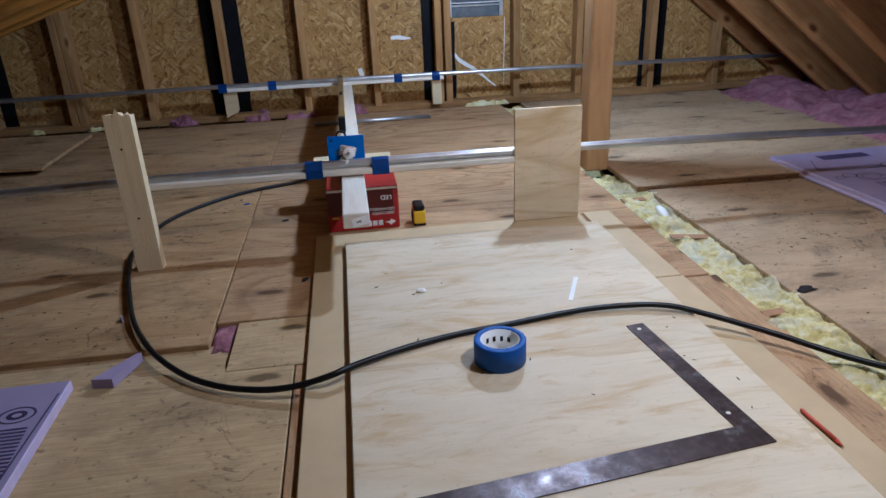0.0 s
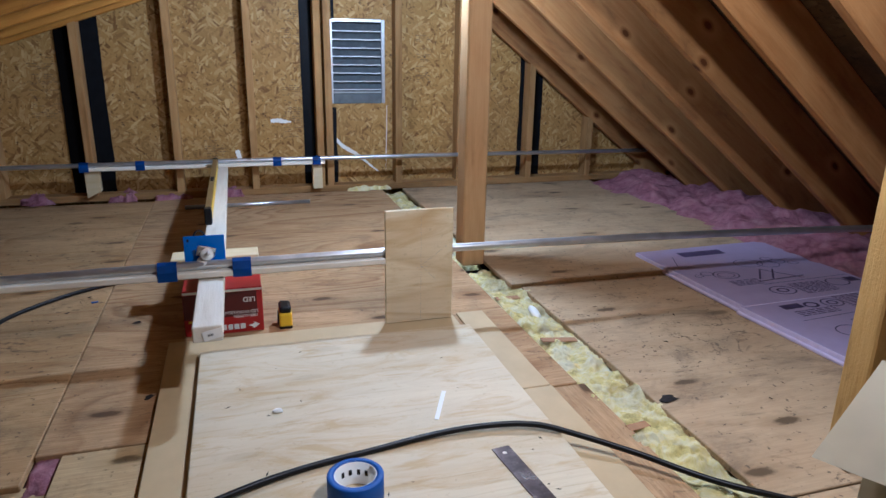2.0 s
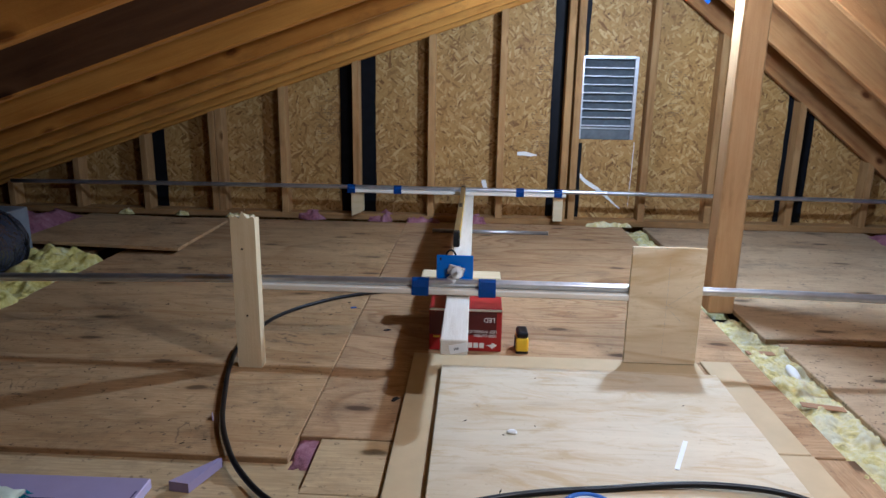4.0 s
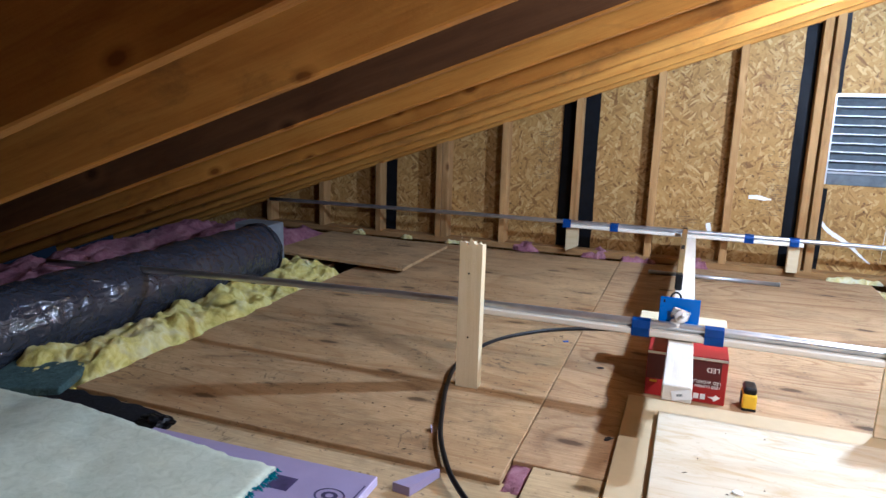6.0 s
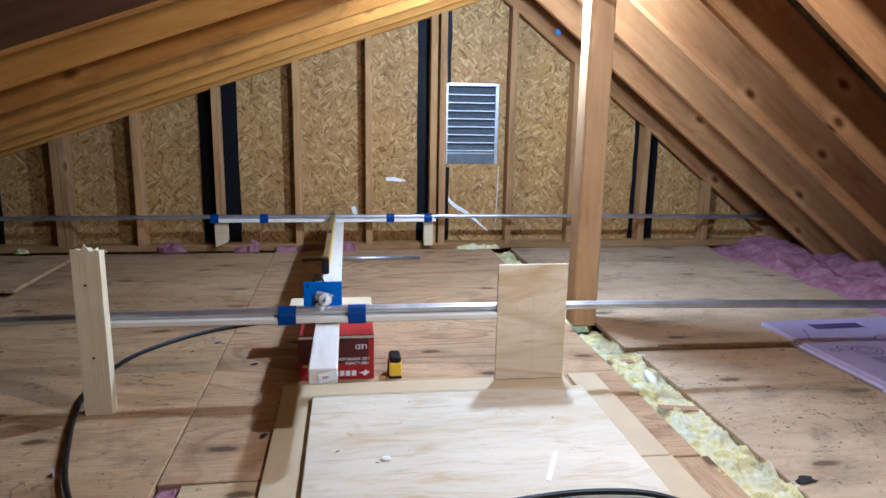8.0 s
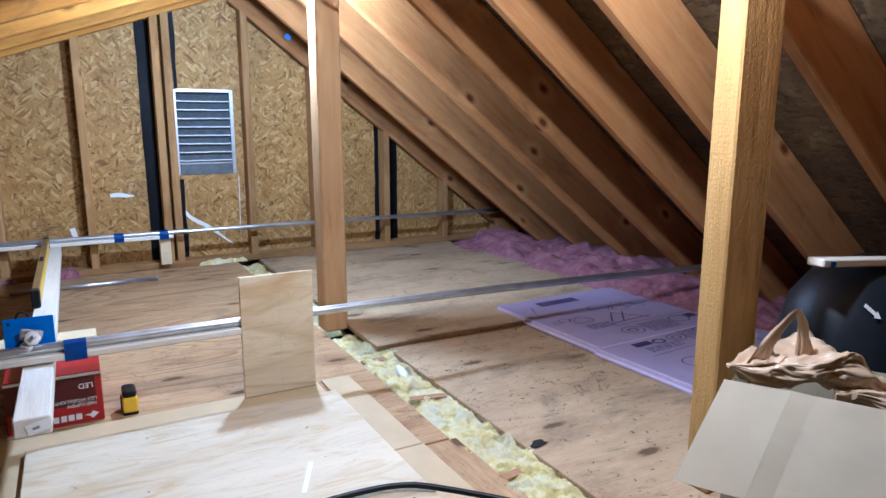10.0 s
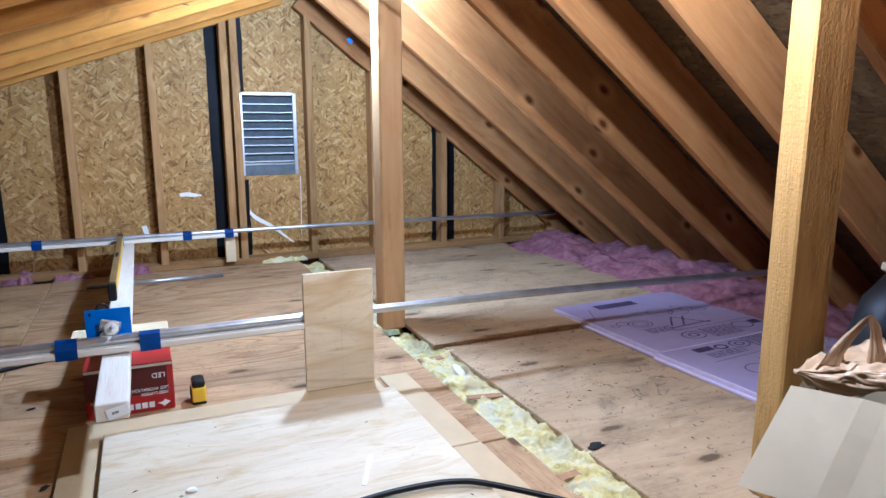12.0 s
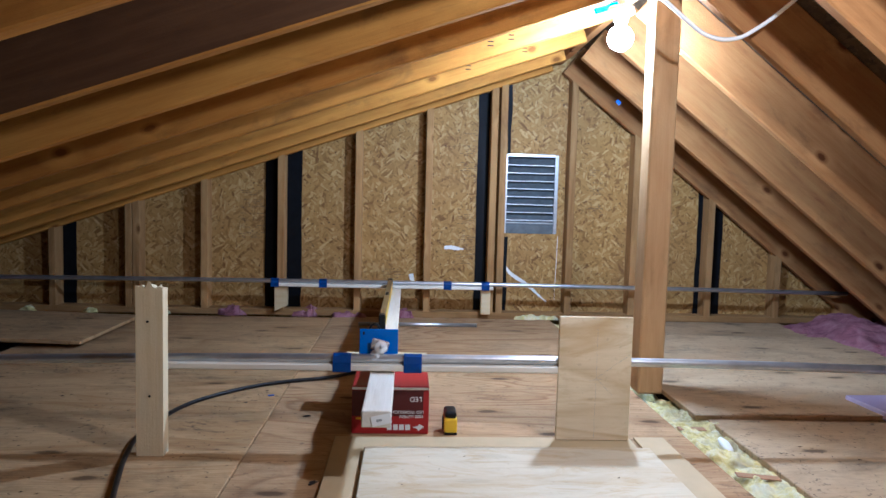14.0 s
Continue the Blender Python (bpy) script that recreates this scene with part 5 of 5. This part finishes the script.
tagged(part("tape_scrap", cuboid(-0.013, 0.013, -0.0008, 0.0008, -0.010, 0.010), M_BLUETAPE, m=pose(0.52, -0.403, 1.17, 0, 38, 0)), "torn scrap of blue tape on a rafter", "tape")

tagged(part("tape_scrap", cuboid(-0.050, 0.050, -0.0006, 0.0006, -0.012, 0.012), M_BLUETAPE, m=pose(0.240, -1.1008, 1.425, 0, -19, 0)), "strip of blue tape on the rafter by the bulb", "tape")

# ---- open carton with a carrier bag, beside the rough post ----
def facing(corners, thick, fold=None, n1=10, n2=6, wob=1.2):
    """A card panel from four corners, slightly warped, with an optional crease across it."""
    bm = bmesh.new()
    c = [Vector(v) for v in corners]
    nrm = (c[1] - c[0]).cross(c[3] - c[0]).normalized() * thick
    grid = []
    for i in range(n1 + 1):
        row = []
        for j in range(n2 + 1):
            u, v = i / n1, j / n2
            p = c[0] * (1 - u) * (1 - v) + c[1] * u * (1 - v) + c[2] * u * v + c[3] * (1 - u) * v
            row.append(bm.verts.new(p + nrm * (wob * noise.noise(p * 9) + (-0.8 if i == fold else 0))))
        grid.append(row)
    for i in range(n1):
        for j in range(n2):
            bm.faces.new((grid[i][j], grid[i + 1][j], grid[i + 1][j + 1], grid[i][j + 1]))
    bmesh.ops.solidify(bm, geom=bm.faces[:], thickness=thick)
    return bm


crate = empty("cardboard_box", (0.70, -3.20, 0.0), "pale cardboard box with a flap folded out", "box")
IN = Matrix.Translation((-0.70, 3.20, 0))
EX, EY = Vector((0.48, -0.877, 0)), Vector((0.877, 0.48, 0))
BO = Vector((0.548, -3.006, 0.0))
BL, BD, BH = 0.50, 0.34, 0.314


def corner(u, v, z):
    p = BO + EX * u * BL + EY * v * BD
    return (p.x, p.y, z)


for a, b in (((0, 0), (1, 0)), ((0, 1), (1, 1)), ((0, 0), (0, 1)), ((1, 0), (1, 1))):
    top = BH - (0.045 if a == (0, 1) else 0.0)
    part("side", moved(facing([corner(*a, 0.003), corner(*b, 0.003), corner(*b, top), corner(*a, top)], 0.004), IN), M_CARD, crate)
part("bottom", moved(facing([corner(0, 0, 0.002), corner(1, 0, 0.002), corner(1, 1, 0.002), corner(0, 1, 0.002)], 0.003, wob=0.2), IN), M_CARD, crate)
out = Vector((-0.165, -0.045, -0.130))
f0, f1 = Vector(corner(-0.02, -0.01, BH + 0.004)), Vector(corner(1.0, -0.01, BH + 0.004))
part("flap", moved(facing([f0, f1, f1 + out, f0 + out], 0.004, fold=3, n1=14), IN), M_CARD, crate, "folded-out cardboard flap")


def crumple(bm, amount, freq, seed):
    """Creases like those of thin film."""
    for v in bm.verts:
        q = v.co * freq + Vector((seed, seed * 2.3, seed * 0.7))
        ridge = 1 - abs(noise.noise(q)) * 2.2
        ridge2 = 1 - abs(noise.noise(q * 2.3 + Vector((4, 1, 9)))) * 2.2
        v.co = v.co + v.normal * amount * (ridge + 0.5 * ridge2 - 0.6) + noise.noise_vector(q * 0.7) * amount * 0.8


def blob(rx, ry, rz, sub, amount, freq, seed):
    bm = bmesh.new()
    bmesh.ops.create_icosphere(bm, subdivisions=sub, radius=1.0)
    for v in bm.verts:
        v.co = Vector((v.co.x * rx, v.co.y * ry, v.co.z * rz))
    bm.normal_update()
    crumple(bm, amount, freq, seed)
    for f in bm.faces:
        f.smooth = True
    return bm


bag = empty("carrier_bag", (0.735, -3.015, 0.020), "crumpled tan plastic carrier bag lying in the box", "plastic bag")
R_AX, F_AX = Vector((0.956, -0.290, 0)), Vector((0.290, 0.956, 0))


def ease(table, s):
    """Smooth values between the rows of a short table."""
    for (a, va), (b, vb) in zip(table, table[1:]):
        if s <= b:
            w = (s - a) / (b - a)
            w = w * w * (3 - 2 * w)
            return va + (vb - va) * w
    return table[-1][1]


def film_sack(tip, length, top, bottom, depth, nu, nv, seed, crease):
    """A limp sack of thin film gathered at its tip, creased along its length."""
    bm = bmesh.new()
    rings = []
    for i in range(nu + 1):
        s = length * i / nu
        zt, zb, d = ease(top, s), ease(bottom, s), ease(depth, s)
        ring = []
        for j in range(nv):
            a = 2 * math.pi * j / nv
            up = math.sin(a)
            if up > 0.55:                          # the open mouth sags in
                up = 0.55 - (up - 0.55) * 0.7 + 0.25 * max(0.0, -math.cos(a) * -1)
            p = tip + R_AX * s + F_AX * (d * math.cos(a)) + Vector((0, 0, (zt + zb) / 2 + (zt - zb) / 2 * up))
            q = Vector((s * 9, math.cos(a) * 1.9, math.sin(a) * 1.9)) + Vector((seed, seed * 2, 0))
            fold = 1 - 2.4 * abs(noise.noise(q))
            fine = 1 - 2.4 * abs(noise.noise(Vector((s * 26, q.y * 2.6, q.z * 2.6))))
            g = min(1.0, s / 0.05) * min(1.0, (length - s) / 0.02 + 0.3)
            out = (F_AX * math.cos(a) + Vector((0, 0, math.sin(a))))
            ring.append(bm.verts.new(p + out * crease * g * (fold + 0.55 * fine - 0.55)))
        rings.append(ring)
    for r0, r1 in zip(rings, rings[1:]):
        for j in range(nv):
            f = bm.faces.new((r0[j], r0[(j + 1) % nv], r1[(j + 1) % nv], r1[j]))
            f.smooth = True
    for ring in (rings[0], rings[-1]):
        bm.faces.new(ring)
    bmesh.ops.recalc_face_normals(bm, faces=bm.faces)
    return bm


TIP = Vector((-0.170, 0.030, 0.315))
part("body", film_sack(TIP, 0.30, ((0.0, 0.004), (0.07, 0.020), (0.11, 0.018), (0.16, 0.030), (0.21, 0.052), (0.26, 0.010), (0.30, -0.02)),
                       ((0.0, -0.004), (0.04, -0.026), (0.09, -0.036), (0.165, -0.030), (0.22, -0.052), (0.30, -0.085)),
                       ((0.0, 0.005), (0.06, 0.035), (0.15, 0.070), (0.30, 0.085)), 110, 84, 3.0, 0.013), M_BAG, bag)
part("tail", film_sack(TIP + R_AX * 0.20 - F_AX * 0.06 + Vector((0, 0, -0.035)), 0.26, ((0.0, 0.01), (0.08, 0.015), (0.16, -0.01), (0.26, -0.03)),
                       ((0.0, -0.02), (0.08, -0.06), (0.16, -0.09), (0.26, -0.11)), ((0.0, 0.03), (0.1, 0.09), (0.26, 0.10)), 90, 72, 8.0, 0.020), M_BAG, bag)
part("lip", film_sack(TIP + R_AX * 0.168 - F_AX * 0.075 + Vector((0, 0, -0.055)), 0.035, ((0.0, 0.030), (0.035, 0.028)),
                      ((0.0, -0.012), (0.02, -0.020), (0.035, -0.008)), ((0.0, 0.003), (0.035, 0.003)), 20, 24, 5.0, 0.004), M_BAG, bag)


def strap(rows, seed):
    """A handle of gathered film: a flat band that narrows and twists between its ends."""
    line = smooth_line([tuple(TIP + R_AX * s + F_AX * f + Vector((0, 0, z))) for s, f, z, w in rows], 10)
    widths = [r[3] for r in rows]
    bm = bmesh.new()
    rows_v = []
    for i, p in enumerate(line):
        p = Vector(p)
        u = i / (len(line) - 1)
        k = min(len(widths) - 2, int(u * (len(widths) - 1)))
        w = widths[k] + (widths[k + 1] - widths[k]) * (u * (len(widths) - 1) - k)
        d = (Vector(line[min(i + 1, len(line) - 1)]) - Vector(line[max(i - 1, 0)])).normalized()
        side = d.cross(F_AX).normalized()
        row = []
        for j in range(15):
            v = j / 14 * 2 - 1
            pleat = 0.30 * w * (1 - 2.2 * abs(noise.noise(Vector((v * 2.6, u * 1.6, seed)))))
            row.append(bm.verts.new(p + side * v * w * (1 + 0.18 * noise.noise(Vector((u * 9, v, seed)))) + F_AX * pleat))
        rows_v.append(row)
    for a, b in zip(rows_v, rows_v[1:]):
        for j in range(14):
            bm.faces.new((a[j], a[j + 1], b[j + 1], b[j])).smooth = True
    return bm


part("handle", strap(((0.055, -0.01, -0.005, 0.026), (0.075, -0.01, 0.035, 0.015), (0.100, -0.008, 0.068, 0.010), (0.130, -0.005, 0.093, 0.007), (0.148, 0.0, 0.078, 0.009), (0.158, 0.0, 0.040, 0.014), (0.165, 0.0, -0.005, 0.026)), 2.0), M_BAG, bag)
part("handle", strap(((0.10, 0.03, 0.0, 0.020), (0.098, 0.02, 0.032, 0.012), (0.108, 0.01, 0.058, 0.009), (0.128, 0.004, 0.088, 0.006)), 6.0), M_BAG, bag)

# ---- black moulded tank with its elbow, a white lath on top ----
tank = empty("black_tank", (1.225, -2.83, 0.0), "glossy black moulded plastic tank with an arrow sticker", "tank")
part("shell", moved(lathe([(0.0, 0.435), (0.06, 0.431), (0.12, 0.405), (0.165, 0.350), (0.190, 0.265), (0.200, 0.14), (0.200, 0.0), (0.0, 0.0)], 48), Matrix.Diagonal((1.05, 0.80, 1.0, 1))), M_POLY, tank)
part("rim_band", tube([(0.05 + 0.02 * math.cos(a), 0.158 * math.cos(a) * -1, 0.005 + 0.435 * math.sin(a) ** 0.75) for a in (math.pi * k / 30 for k in range(31))], 0.010, 8), M_POLY, tank, "raised moulded band")
part("elbow", moved(merge(blob(0.070, 0.070, 0.070, 4, 0.0, 1.0, 0.0), tube([(0.0, 0.0, 0.0), (0.14, 0.02, 0.02), (0.26, 0.04, 0.03)], 0.052, 24)), Matrix.Translation((-0.02, -0.20, 0.245))), M_POLY, tank, "black plastic elbow")
bm = bmesh.new()
vs = [bm.verts.new(v) for v in ((-0.024, 0, -0.005), (0.008, 0, -0.005), (0.008, 0, -0.011), (0.024, 0, 0), (0.008, 0, 0.011), (0.008, 0, 0.005), (-0.024, 0, 0.005))]
bm.faces.new(vs)
part("arrow_sticker", moved(bm, Matrix.Translation((-0.115, -0.108, 0.348)) @ pose(0, 0, 0, -36, 40, -42)), M_PAPER, tank, "white arrow sticker")
lath = tagged(plank("white_lath", 0.60, 0.040, 0.018, span((0.958, -2.885, 0.470), (1.52, -2.885, 0.418)), M_PALE), "white-painted wooden lath lying on the black tank", "lath")
tagged(part("tape_scrap", cuboid(0.025, 0.045, -0.0207, -0.0202, -0.009, 0.004), M_BLUETAPE, m=lath.matrix_basis.copy()), "scrap of blue tape on the white lath", "tape")

# grade stamps printed on the rafters
for y, x0 in ((-1.1022, -0.22), (-1.1022, -0.14), (-0.7022, -0.27), (-0.7022, -0.02)):
    for k in range(3):
        z = low(x0) + 0.045 + 0.016 * k
        bm = cuboid(x0, x0 + 0.024, y, y + 0.0008, z, z + 0.0045)
        part("grade_stamp", bm, M_INK, roof_west, "small dark grade stamp")
